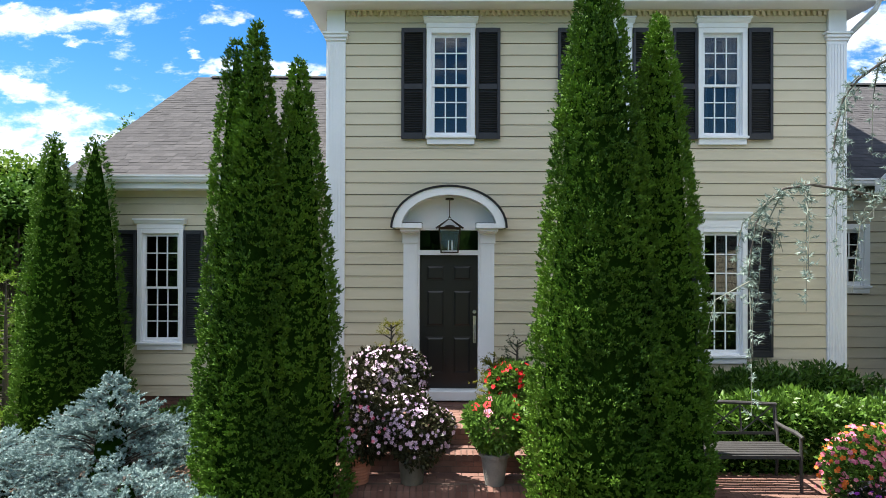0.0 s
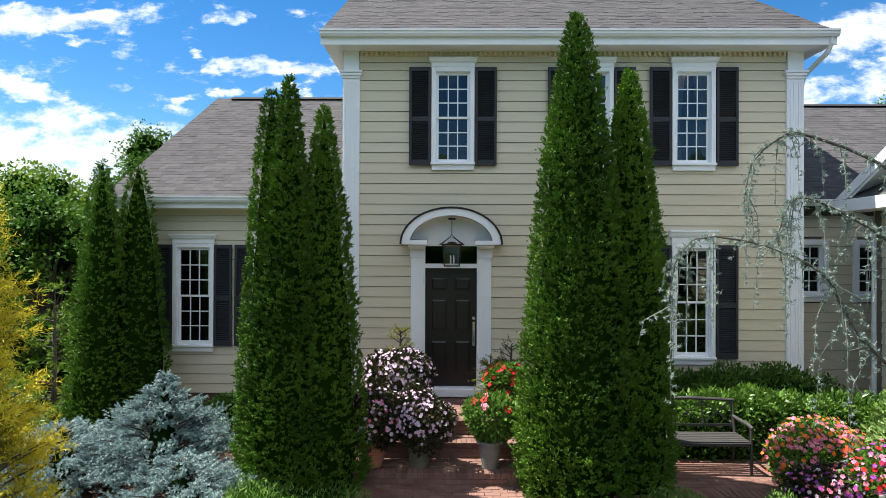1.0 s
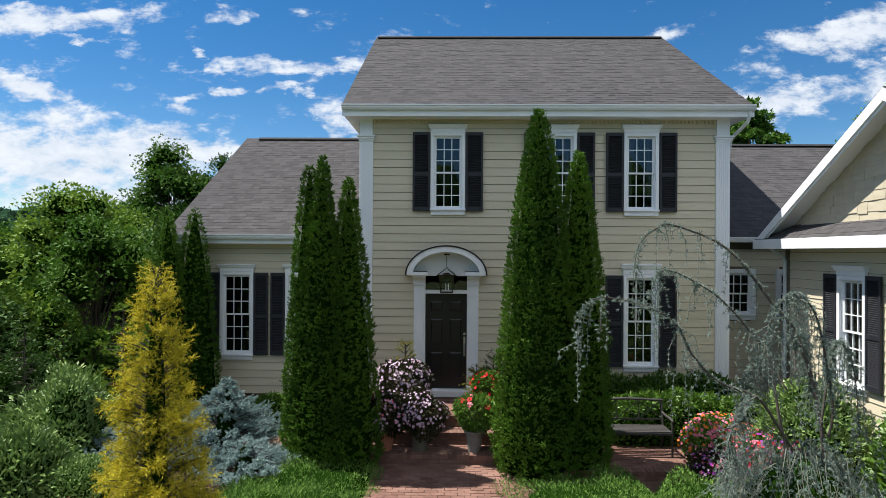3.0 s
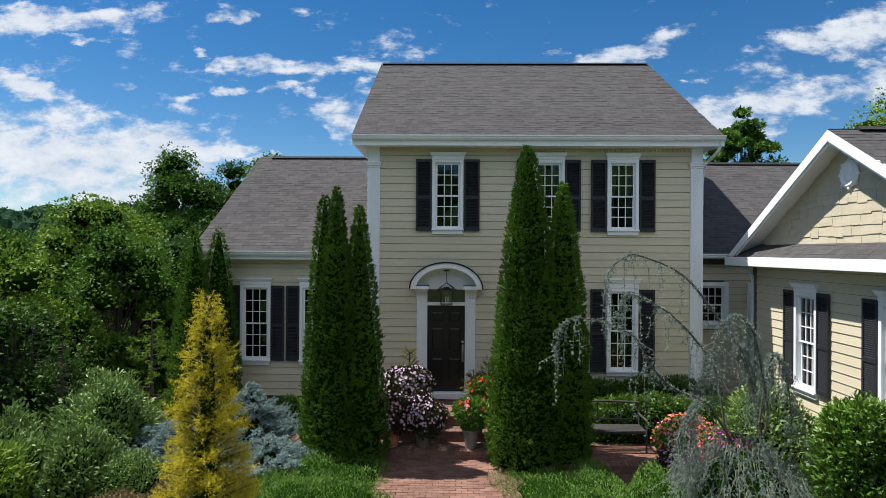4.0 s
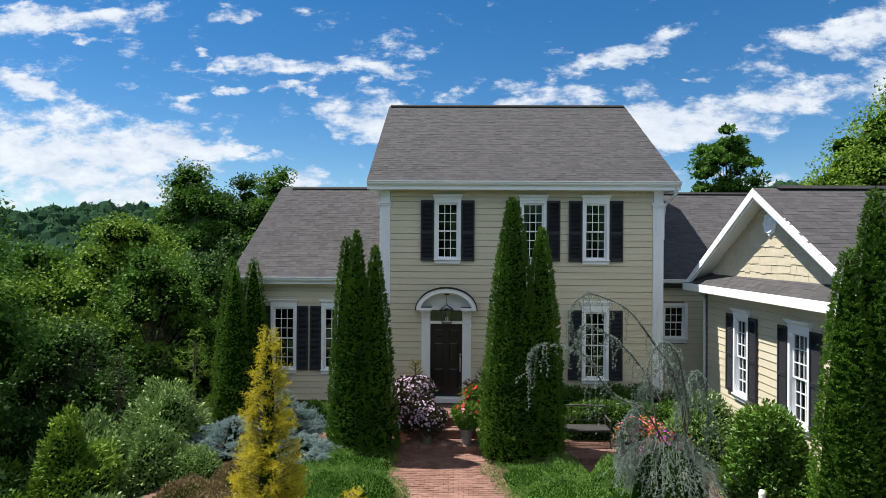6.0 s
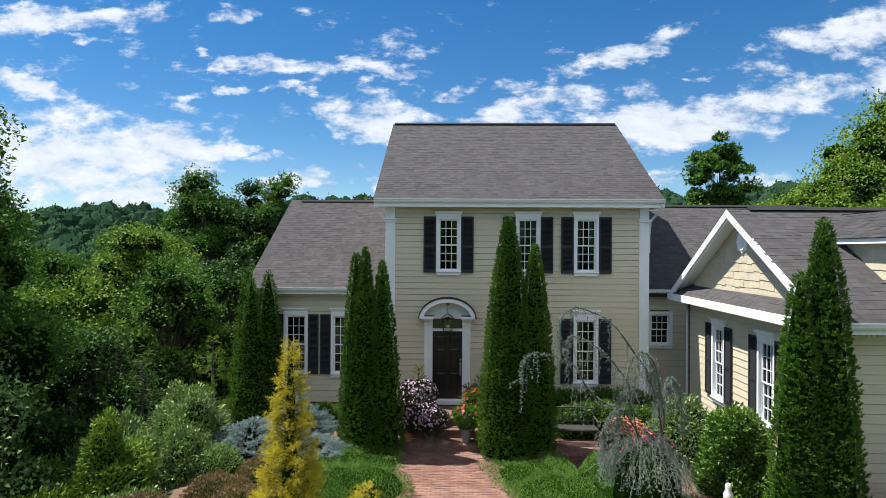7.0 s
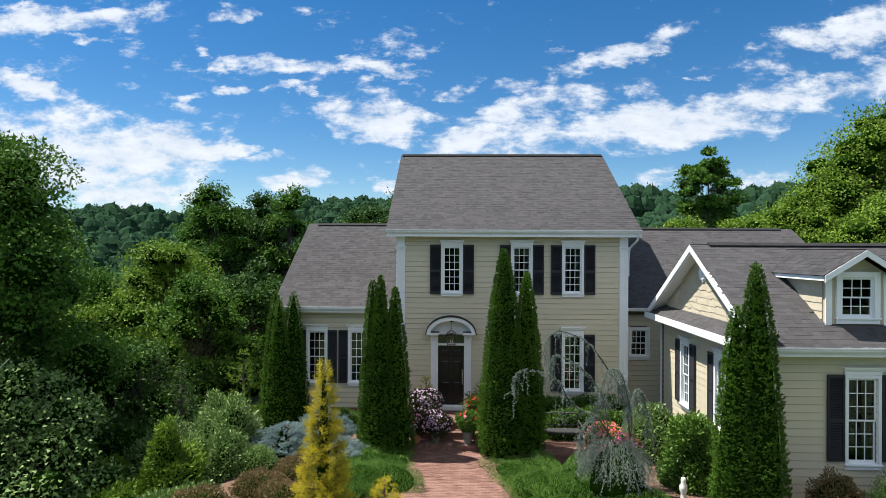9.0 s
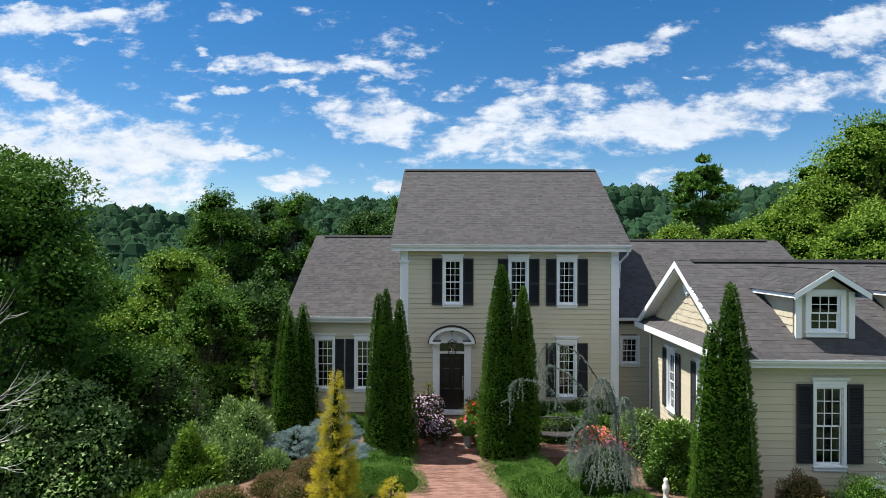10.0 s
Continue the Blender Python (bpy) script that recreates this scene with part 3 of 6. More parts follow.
def pilaster(name, x, w, z0, z1, top):
    ob = thing(name, "white fluted corner pilaster with a moulded capital", "pilaster", "corner pilasters", at=(x, 0, 0))
    s = Shape().box(0, w, -0.05, 0.02, z0, z1 - 0.30)
    part("shaft", s, M_WHITE, ob)
    k = 5
    for i in range(k + 1):
        c = w * (0.12 + 0.76 * i / k)
        part("fillet", Shape().box(c - 0.014, c + 0.014, -0.062, -0.05, z0 + 0.35, z1 - 0.38), M_WHITE, ob)
    part("capital", Shape().box(-0.015, w + 0.015, -0.075, 0.02, z1 - 0.33, z1 - 0.29, bevel=0.005).box(-0.035, w + 0.035, -0.10, 0.02, z1 - 0.29, z1 - 0.24, bevel=0.008)
         .box(-0.055, w + 0.055, -0.12, 0.02, z1 - 0.24, z1 - 0.205, bevel=0.005).box(0.01, w - 0.01, -0.065, 0.02, z1 - 0.205, top), M_WHITE, ob)
    part("plinth", Shape().box(-0.012, w + 0.012, -0.07, 0.02, z0, z0 + 0.28, bevel=0.006), M_WHITE, ob)


pilaster("pilaster", X0 - 0.01, 0.29, 0.1, 6.2, 6.332)
pilaster("pilaster", X1 - 0.28, 0.29, 0.1, 6.2, 6.332)
RX0, RX1, RE, RZ = -2.19, 6.34, -0.40, 6.55
slope("roof_main", "grey asphalt-shingled front slope of the main roof", (RX0, RE, RZ), (RX1, RE, RZ), (RX0, 5.056, 9.93), singles=10, seed=3)
slope("roof_main_back", "grey asphalt-shingled rear slope of the main roof", (RX1, 10.5, RZ), (RX0, 10.5, RZ), (RX1, 5.056, 9.93), seed=4, skip=lambda x, y: True)
along("ridge_cap", "dark ridge vent along the main roof", "roof ridge", [(4.90, 9.90), (5.056, 9.99), (5.21, 9.90), (5.056, 9.93)], RX0 + 0.03, RX1 - 0.03, "x", M_RIDGE)
gutter(RX0, RX1, RE - 0.11, RZ + 0.01)
along("soffit", "white boxed soffit under the main eave", "soffit", [(RE + 0.006, 6.333), (-0.002, 6.333), (-0.002, 6.365), (RE + 0.006, 6.365)], RX0 + 0.034, RX1 - 0.034, "x", M_WHITE)
along("fascia", "white fascia board behind the gutter", "fascia", [(RE - 0.016, 6.325), (RE + 0.004, 6.325), (RE + 0.004, 6.53), (RE - 0.016, 6.53)], RX0 + 0.002, RX1 - 0.002, "x", M_WHITE)
fr = thing("frieze", "beige frieze band with small dentil blocks under the soffit", "trim", kind="structure")
part("frieze_board", Shape().box(X0 + 0.28, X1 - 0.28, -0.03, 0.0, 6.16, 6.330), M_SIDING, fr)
bed = Shape()
x = X0 + 0.30
while x < X1 - 0.32:
    bed.box(x, x + 0.045, -0.075, -0.03, 6.255, 6.315)
    x += 0.085
part("dentils", bed, M_SIDING, fr)
part("bed_mould", Shape().box(X0 + 0.28, X1 - 0.28, -0.09, -0.031, 6.315, 6.330), M_SIDING, fr)
for nm, xa, xb in (("rake_west", RX0 + 0.0, RX0 + 0.03), ("rake_east", RX1 - 0.03, RX1)):
    r = Shape().prism([(RE, 6.34), (RE, 6.545), (5.056, 9.92), (10.5, 6.545), (10.5, 6.34), (5.056, 9.72)], xa, xb, "x")
    tagged(part(nm, r, M_WHITE), "white rake board along the gable end", "trim", kind="structure")
for nm, xa, xb in (("eave_return_west", RX0 + 0.03, X0), ("eave_return_east", X1, RX1 - 0.03)):
    tagged(part(nm, Shape().prism([(0.004, 6.345), (10.4, 6.345), (10.4, 6.40), (5.056, 9.72), (0.004, 6.62), (RE + 0.02, 6.40), (RE + 0.02, 6.37), (0.004, 6.37)], xa, xb, "x"), M_WHITE), "white boxed return of the eave at the corner", "trim", kind="structure")


def downspout(pts, label="white aluminium downspout on the wall corner"):
    s = Shape().tube(pts, [0.04] * len(pts), 8)
    tagged(part("downspout", s, M_GUTTER), label, "downspout", kind="structure")


downspout([(6.24, -0.42, 6.46), (6.24, -0.42, 6.34), (6.22, -0.36, 6.22), (6.12, -0.02, 6.02), (6.09, 0.12, 5.9), (6.08, 0.2, 5.5), (6.08, 0.2, 5.0)])

# ---- entrance ----
door = thing("door_1", "closed black six-panel front door with a nickel handle set", "door", kind="structure", at=(0, 0.1, 0.55))
dl = Shape().box(-0.445, 0.445, 0.0, 0.045, 0, 2.05)
part("door_leaf", dl, M_DOOR, door)
for cx in (-0.205, 0.205):
    for z0, z1 in ((0.22, 0.80), (0.95, 1.52), (1.66, 1.90)):
        pn = Shape().box(cx - 0.145, cx + 0.145, -0.006, 0.001, z0, z1, bevel=0.004)
        pn.add([(cx - 0.10, -0.016, z0 + 0.045), (cx + 0.10, -0.016, z0 + 0.045), (cx + 0.10, -0.016, z1 - 0.045), (cx - 0.10, -0.016, z1 - 0.045),
                (cx - 0.125, -0.006, z0 + 0.02), (cx + 0.125, -0.006, z0 + 0.02), (cx + 0.125, -0.006, z1 - 0.02), (cx - 0.125, -0.006, z1 - 0.02)],
               [(0, 1, 2, 3), (0, 4, 5, 1), (1, 5, 6, 2), (2, 6, 7, 3), (3, 7, 4, 0)])
        part("door_panel", pn, M_DOOR, door)
hs = Shape().box(0.375, 0.42, -0.015, 0.0, 0.70, 1.12, bevel=0.006).tube([(0.398, -0.015, 0.74), (0.398, -0.06, 0.78), (0.398, -0.065, 0.86), (0.398, -0.055, 0.94), (0.398, -0.015, 0.97)], [0.01, 0.012, 0.013, 0.012, 0.01], 8)
part("door_handle", hs, M_STEEL, door, "nickel handle set")
part("deadbolt", Shape().lathe([(0.001, 0), (0.03, 0), (0.03, 0.012), (0.022, 0.02), (0.001, 0.02)], 14), M_STEEL, door).matrix_local = pose(0.398, 0.0, 1.18, 90)
surround = thing("door_surround", "white entrance surround with fluted pilasters and an arched hood", "entrance", kind="structure")
for sx in (-1, 1):
    cx = 0.585 * sx
    s = Shape().box(cx - 0.105, cx + 0.105, -0.07, 0.0, 0.5, 2.78)
    for i in range(5):
        c = cx - 0.07 + 0.035 * i
        s.box(c - 0.009, c + 0.009, -0.08, -0.07, 0.75, 2.70)
    part("pilaster_shaft", s, M_WHITE, surround)
    part("pilaster_capital", Shape().box(cx - 0.12, cx + 0.12, -0.085, 0.0, 2.78, 2.93, bevel=0.006).box(cx - 0.13, cx + 0.13, -0.20, 0.0, 2.93, 2.955, bevel=0.006).box(cx - 0.145, cx + 0.145, -0.27, 0, 2.955, 3.0, bevel=0.008), M_WHITE, surround)
    part("pilaster_base", Shape().box(cx - 0.12, cx + 0.12, -0.09, 0.0, 0.42, 0.62, bevel=0.006), M_WHITE, surround)
    xa, xb = (-0.80, -0.40) if sx < 0 else (0.40, 0.80)
    part("entablature", Shape().box(xa, xb, -0.33, 0.0, 3.0, 3.075, bevel=0.006), M_WHITE, surround)
    part("flashing", Shape().box(xa + 0.1 * (sx < 0), xb - 0.1 * (sx > 0), -0.30, 0.0, 3.077, 3.088), M_BLACK, surround)
jm = Shape().box(-0.50, -0.447, -0.02, 0.15, 0.5, 3.02).box(0.447, 0.50, -0.02, 0.15, 0.5, 3.02).box(-0.447, 0.447, -0.02, 0.15, 2.605, 2.68).box(-0.447, 0.447, -0.02, 0.15, 2.985, 3.05)
part("door_frame", jm, M_WHITE, surround)
part("threshold", Shape().box(-0.62, 0.62, -0.10, 0.15, 0.40, 0.545, bevel=0.01), M_WHITE, surround)
part("transom_pane", Shape().box(-0.447, 0.447, 0.06, 0.066, 2.68, 2.985), M_GLASS, surround, "dark transom glass above the door")


def ell(a, b, n=28, z=3.01):
    return [(a * math.cos(math.pi * i / n), z + b * math.sin(math.pi * i / n)) for i in range(n + 1)]


def arch_ring(a0, b0, a1, b1, y0, y1):
    s, n = Shape(), 28
    o, i = ell(a1, b1), ell(a0, b0)
    v = [(x, y, z) for y in (y0, y1) for ring in (o, i) for x, z in ring]
    k = n + 1
    f = []
    for j in range(n):
        f += [(j, j + 1, k + j + 1, k + j), (2 * k + j, 3 * k + j, 3 * k + j + 1, 2 * k + j + 1), (j, 2 * k + j, 2 * k + j + 1, j + 1), (k + j, k + j + 1, 3 * k + j + 1, 3 * k + j)]
    f += [(0, k, 3 * k, 2 * k), (n, 2 * k + n, 3 * k + n, k + n)]
    return s.add(v, f)


part("arch_fascia", arch_ring(0.70, 0.485, 0.83, 0.60, -0.36, -0.32), M_WHITE, surround)
part("arch_soffit", arch_ring(0.70, 0.485, 0.82, 0.59, -0.32, 0.0), M_WHITE, surround)
part("arch_roof", arch_ring(0.832, 0.602, 0.862, 0.63, -0.38, 0.0), M_RIDGE, surround, "dark curved hood roofing")
part("arch_tympanum", Shape().prism(ell(0.72, 0.50), -0.03, -0.024, "y"), M_WHITE, surround)
lan = thing("hanging_lantern", "black metal lantern with clear glass panes hanging on a chain", "lantern", at=(0.01, -0.2, 2.64))
part("canopy", Shape().lathe([(0.001, 0.79), (0.065, 0.79), (0.06, 0.815), (0.001, 0.82)], 16), M_BRONZE, lan)
part("chain", Shape().tube([(0, 0, 0.52), (0, 0, 0.80)], [0.007, 0.007], 6), M_BRONZE, lan)
part("ring", Shape().tube([(0.022 * math.cos(t * 0.785), 0, 0.515 + 0.022 * math.sin(t * 0.785)) for t in range(9)], [0.005] * 9, 6), M_BRONZE, lan)
cage = Shape()
for sx in (-1, 1):
    for sy in (-1, 1):
        cage.tube([(0.125 * sx, 0.125 * sy, 0.0), (0.155 * sx, 0.155 * sy, 0.36)], [0.009, 0.009], 4)
        cage.tube([(0.20 * sx, 0.20 * sy, 0.365), (0.02 * sx, 0.02 * sy, 0.50)], [0.009, 0.009], 4)
for r, z in ((0.125, 0.006), (0.155, 0.36), (0.20, 0.37)):
    for a, b in (((-r, -r), (r, -r)), ((r, -r), (r, r)), ((r, r), (-r, r)), ((-r, r), (-r, -r))):
        cage.tube([(*a, z), (*b, z)], [0.009, 0.009], 4)
part("cage", cage, M_BRONZE, lan)
part("top_plate", Shape().lathe([(0.001, 0.372), (0.10, 0.372), (0.06, 0.41), (0.001, 0.42)], 12), M_BRONZE, lan)
for k in range(4):
    g = part("glass_pane", Shape().add([(-0.118, -0.125, 0.01), (0.118, -0.125, 0.01), (0.148, -0.155, 0.355), (-0.148, -0.155, 0.355)], [(0, 1, 2, 3)]), M_CLEAR, lan)
    g.rotation_euler = (0, 0, k * math.pi / 2)
    g.visible_shadow = False
for k in range(3):
    part("candle", Shape().lathe([(0.011, 0.03), (0.011, 0.15), (0.004, 0.19)], 8, (0.035 * math.cos(k * 2.1), 0.035 * math.sin(k * 2.1), 0)), M_WHITE, lan)

# ---- house: left wing ----
LY = 0.80
lw = [(-4.80, "window_5"), (-3.30, "window_6")]
wall("wall_left_wing", "beige lap-sided front wall of the left wing", face(-6.02, LY, 0), 4.15, 0.24, 3.75, [(x - 0.31 + 6.02, x + 0.31 + 6.02, 1.14, 2.95) for x, _ in lw], siding_from=0.24, siding_to=3.55)
wall("wall_left_wing_end", "beige lap-sided end wall of the left wing", face(-6.02, 10.2, 0, -90), 9.4, 0.24, 3.75, [], siding_from=0.24)
tagged(part("dark_sheet_left_wing", Shape().box(-5.8, -2.0, LY + 1.2, LY + 1.3, 0.3, 3.6), M_DARK), "near-black sheet standing in for the unlit room of the left wing", "room", kind="structure")
for x, nm in lw:
    window(nm, "tall white double-hung window of the left wing with dark shutters", face(x, LY - 0.022, 0), 0.77, 1.01, 3.02, crown=0.17, shut=0.325, shut_z=(1.12, 3.0))
slope("roof_left_wing", "grey asphalt-shingled front slope of the left wing roof", (-6.30, 0.42, 3.86), (X0, 0.42, 3.86), (-6.30, 5.6, 6.97), singles=11, seed=5)
slope("roof_left_back", "grey asphalt-shingled rear slope of the left wing roof", (X0, 10.78, 3.86), (-6.30, 10.78, 3.86), (X0, 5.6, 6.97), seed=6, skip=lambda x, y: True)
along("ridge_cap_left", "dark ridge vent on the left wing roof", "roof ridge", [(5.46, 6.95), (5.6, 7.03), (5.74, 6.95), (5.6, 6.96)], -5.9, X0, "x", M_RIDGE)
gutter(-6.30, X0 - 0.02, 0.31, 3.87)
along("soffit_left", "white soffit and fascia of the left wing", "soffit", [(0.42, 3.66), (LY, 3.66), (LY, 3.70), (0.44, 3.70), (0.44, 3.85), (0.42, 3.85)], -6.25, X0 - 0.02, "x", M_WHITE)
along("frieze_left", "beige frieze board of the left wing", "trim", [(LY - 0.03, 3.55), (LY, 3.55), (LY, 3.66), (LY - 0.03, 3.66)], -6.02, X0, "x", M_SIDING)
tagged(part("gable_left", Shape().prism([(0.9, 3.75), (10.2, 3.75), (5.6, 6.72)], -6.02, -5.9, "x"), M_SIDING), "beige gable of the left wing", "wall", kind="structure")
tagged(part("rake_left", Shape().prism([(0.42, 3.66), (0.42, 3.85), (5.6, 6.96), (10.78, 3.85), (10.78, 3.66), (5.6, 6.77)], -6.30, -6.27, "x"), M_WHITE), "white rake board of the left wing gable", "trim", kind="structure")

# ---- house: connector ----
CY = 1.05
cw = [(6.70, "window_7"), (7.95, "window_8")]
wall("wall_connector", "beige lap-sided wall of the link between house and garage", face(X1, CY, 0), 8.4, -0.3, 3.75, [(x - 0.30 - X1, x + 0.30 - X1, 2.10, 3.06) for x, _ in cw], siding_from=0.0, siding_to=3.6)
tagged(part("dark_sheet_connector", Shape().box(6.2, 9.5, CY + 0.8, CY + 0.9, 0, 3.6), M_DARK), "near-black sheet standing in for the unlit room of the link", "room", kind="structure")
for x, nm in cw:
    window(nm, "small white double-hung window of the link", face(x, CY - 0.022, 0), 0.78, 1.98, 3.15, rows=2, header=False, casing=0.10)
slope("roof_connector", "grey asphalt-shingled front slope of the link roof", (X1, 0.68, 3.86), (14.7, 0.68, 3.86), (X1, 5.75, 6.84), singles=6, seed=7)
slope("roof_connector_back", "grey asphalt-shingled rear slope of the link roof", (14.7, 10.8, 3.86), (X1, 10.8, 3.86), (14.7, 5.75, 6.84), seed=8, skip=lambda x, y: True)
along("ridge_cap_link", "dark ridge vent on the link roof", "roof ridge", [(5.61, 6.82), (5.75, 6.90), (5.89, 6.82), (5.75, 6.83)], X1, 14.2, "x", M_RIDGE)
gutter(X1 + 0.02, 7.1, 0.57, 3.87)
tagged(part("gable_link", Shape().prism([(1.0, 3.7), (10.4, 3.7), (5.75, 6.72)], 14.3, 14.42, "x"), M_SIDING), "beige gable of the link", "wall", kind="structure")

# ---- house: garage wing ----
GX, GY0, GY1, GR = 7.13, -6.90, -0.20, -3.55
wall("wall_garage_gable", "sunlit beige lap-sided gable wall of the garage wing", face(GX, GY1, 0, -90), GY1 - GY0, -0.4, 4.0,
     [(GY1 - y - 0.31, GY1 - y + 0.31, 1.24, 3.04) for y in (-2.28, -4.66)], siding_from=-0.2, siding_to=3.62)
wall("wall_garage_front", "beige lap-sided front wall of the garage wing", face(GX, GY0, 0), 9.5, -0.4, 3.7, [(9.2 - GX - 0.31, 9.2 - GX + 0.31, 1.17, 3.06)], siding_from=-0.2, siding_to=3.50)
wall("wall_garage_back", "beige lap-sided back wall of the garage wing", face(16.6, GY1, 0, 180), 9.5, -0.4, 3.8, [], siding_from=0.0)
tagged(part("dark_sheet_garage", Shape().box(GX + 1.0, GX + 1.1, GY0 + 0.3, GY1 - 0.3, 0, 3.6).box(GX + 1.0, 12, GY0 + 1.0, GY0 + 1.1, 0, 3.6), M_DARK), "near-black sheets standing in for the unlit room of the garage wing", "room", kind="structure")
for y, nm in ((-2.28, "window_9"), (-4.66, "window_10")):
    window(nm, "sunlit white double-hung window with black louvred shutters", face(GX - 0.022, y, 0, -90), 0.74, 1.10, 3.12, crown=0.18, shut=0.36, shut_z=(1.23, 3.14))
window("window_11", "white double-hung window of the garage wing with black shutters", face(9.2, GY0 - 0.022, 0), 0.80, 1.04, 3.14, crown=0.18, shut=0.38, shut_z=(1.23, 3.15))
GE, GZ = -7.32, 3.80


def in_dormer(x, y):
    """Whether a spot of the front slope lies under a dormer."""
    return any(c - 0.72 < x + 6.72 < c + 0.72 and y > 0.85 and y < 3.6 - abs(x + 6.72 - c) * 0.9 for c in (9.28, 12.2))


slope("roof_garage", "grey asphalt-shingled front slope of the garage roof", (6.72, GE, GZ), (16.8, GE, GZ), (6.72, GR, 6.06), singles=6, seed=9, skip=in_dormer)
slope("roof_garage_back", "grey asphalt-shingled rear slope of the garage roof", (16.8, 0.22, GZ), (6.72, 0.22, GZ), (16.8, GR, 6.06), seed=10, skip=lambda x, y: y < 2.8)
along("ridge_cap_garage", "dark ridge vent on the garage roof", "roof ridge", [(GR - 0.14, 6.04), (GR, 6.12), (GR + 0.14, 6.04), (GR, 6.05)], 7.2, 16.7, "x", M_RIDGE)
gutter(6.74, 16.8, GE - 0.11, GZ + 0.01)
along("soffit_garage", "white soffit of the garage wing", "soffit", [(GE, 3.60), (GY0, 3.60), (GY0, 3.63), (GE + 0.02, 3.63), (GE + 0.02, 3.79), (GE, 3.79)], 6.80, 16.8, "x", M_WHITE)
fg = thing("frieze_garage", "beige frieze with dentil blocks on the garage wing", "trim", kind="structure")
part("frieze_board", Shape().box(GX, 16.6, GY0 - 0.03, GY0, 3.48, 3.60), M_SIDING, fg)
bed = Shape()
x = GX + 0.05
while x < 14:
    bed.box(x, x + 0.05, GY0 - 0.07, GY0 - 0.03, 3.52, 3.58)
    x += 0.10
part("dentils", bed, M_SIDING, fg)
for nm, xa, xb in (("rake_garage", 6.70, 6.735), ("rake_garage_inner", 6.735, 6.755)):
    d = 0.0 if nm == "rake_garage" else 0.06
    r = Shape().prism([(GE - 0.06 + d, GZ - 0.20), (GE - 0.06 + d, GZ - 0.02), (GR, 6.06), (0.28 - d, GZ - 0.02), (0.28 - d, GZ - 0.20), (GR, 5.86 - d)], xa, xb, "x")
    tagged(part(nm, r, M_WHITE), "white rake board on the garage gable", "trim", kind="structure")
sf = Shape()
for ya, sgn in ((GE, 1), (0.22, -1)):
    sf.add([(6.74, ya, GZ - 0.13), (GX, ya, GZ - 0.13), (GX, GR, 5.93), (6.74, GR, 5.93), (6.74, ya, GZ - 0.10), (GX, ya, GZ - 0.10), (GX, GR, 5.96), (6.74, GR, 5.96)],
           [(0, 1, 2, 3), (7, 6, 5, 4), (0, 4, 5, 1), (1, 5, 6, 2), (2, 6, 7, 3), (3, 7, 4, 0)])
tagged(part("rake_soffit", sf, M_WHITE), "white sloping soffit under the garage gable overhang", "soffit", kind="structure")
# pent roof across the gable
slope("pent_roof", "narrow shingled pent roof across the garage gable", (6.70, 0.24, 3.80), (6.70, -7.30, 3.80), (7.14, 0.24, 4.10), singles=0, seed=11)
tagged(part("pent_fascia", Shape().box(6.66, 6.70, -7.34, 0.28, 3.60, 3.80, bevel=0.006).box(6.70, GX, -7.30, 0.24, 3.60, 3.63), M_WHITE), "white fascia of the pent roof", "fascia", kind="structure")
SHAKES = [Shape().add([(0, -0.016, 0), (w, -0.016, d), (w, 0, 0.26), (0, 0, 0.26), (0, 0.016, 0), (w, 0.016, d), (w, 0.008, 0.26), (0, 0.008, 0.26)],
                      [(0, 1, 2, 3), (4, 7, 6, 5), (0, 4, 5, 1), (0, 3, 7, 4), (1, 5, 6, 2)]).mesh("shake", M_SHAKE) for w, d in ((0.19, 0.006), (0.24, -0.008), (0.30, 0.005), (0.22, -0.004))]
SHAKE_W = (0.19, 0.24, 0.30, 0.22)
gw = part("gable_shakes", Shape().prism([(GE + 0.5, 4.0), (-0.28, 4.0), (GR, 5.94)], GX, GX + 0.12, "x"), M_SHAKE)
tagged(gw, "cream gable clad in staggered shingles", "wall", kind="structure")
rng = random.Random(12)
z = 4.02
while z < 5.85:
    half = (5.93 - z - 0.30) / 0.6
    y = GR - half
    while y < GR + half:
        i = rng.randrange(4)
        o = part("shake", SHAKES[i], None, gw)
        o.matrix_local = Matrix.Translation((GX - 0.018 - rng.uniform(0, 0.008), y + SHAKE_W[i], z + rng.choice((-0.018, 0.0, 0.012)))) @ pose(0, 0, 0, 0, 0, -90)
        y += SHAKE_W[i] + 0.003
    z += 0.19
med = thing("gable_medallion", "round white moulded vent medallion on the gable", "vent", at=(GX - 0.03, GR, 5.28))
med.rotation_euler = (0, radians(-90), 0)
part("ring", Shape().lathe([(0.13, 0), (0.24, 0), (0.25, 0.03), (0.20, 0.06), (0.15, 0.04)], 20), M_WHITE, med)
part("boss", Shape().lathe([(0.001, 0.0), (0.13, 0.0), (0.12, 0.04), (0.06, 0.07), (0.001, 0.08)], 18), M_WHITE, med)
for k in range(8):
    part("petal", Shape().lathe([(0.001, 0), (0.035, 0.01), (0.03, 0.04), (0.001, 0.055)], 8, (0.25 * math.cos(k * 0.785), 0.25 * math.sin(k * 0.785), 0)), M_WHITE, med)
downspout([(7.0, 0.2, 3.70), (7.0, 0.1, 3.58), (7.05, -0.18, 3.45), (7.08, -0.22, 3.35), (7.08, -0.22, -0.2)])


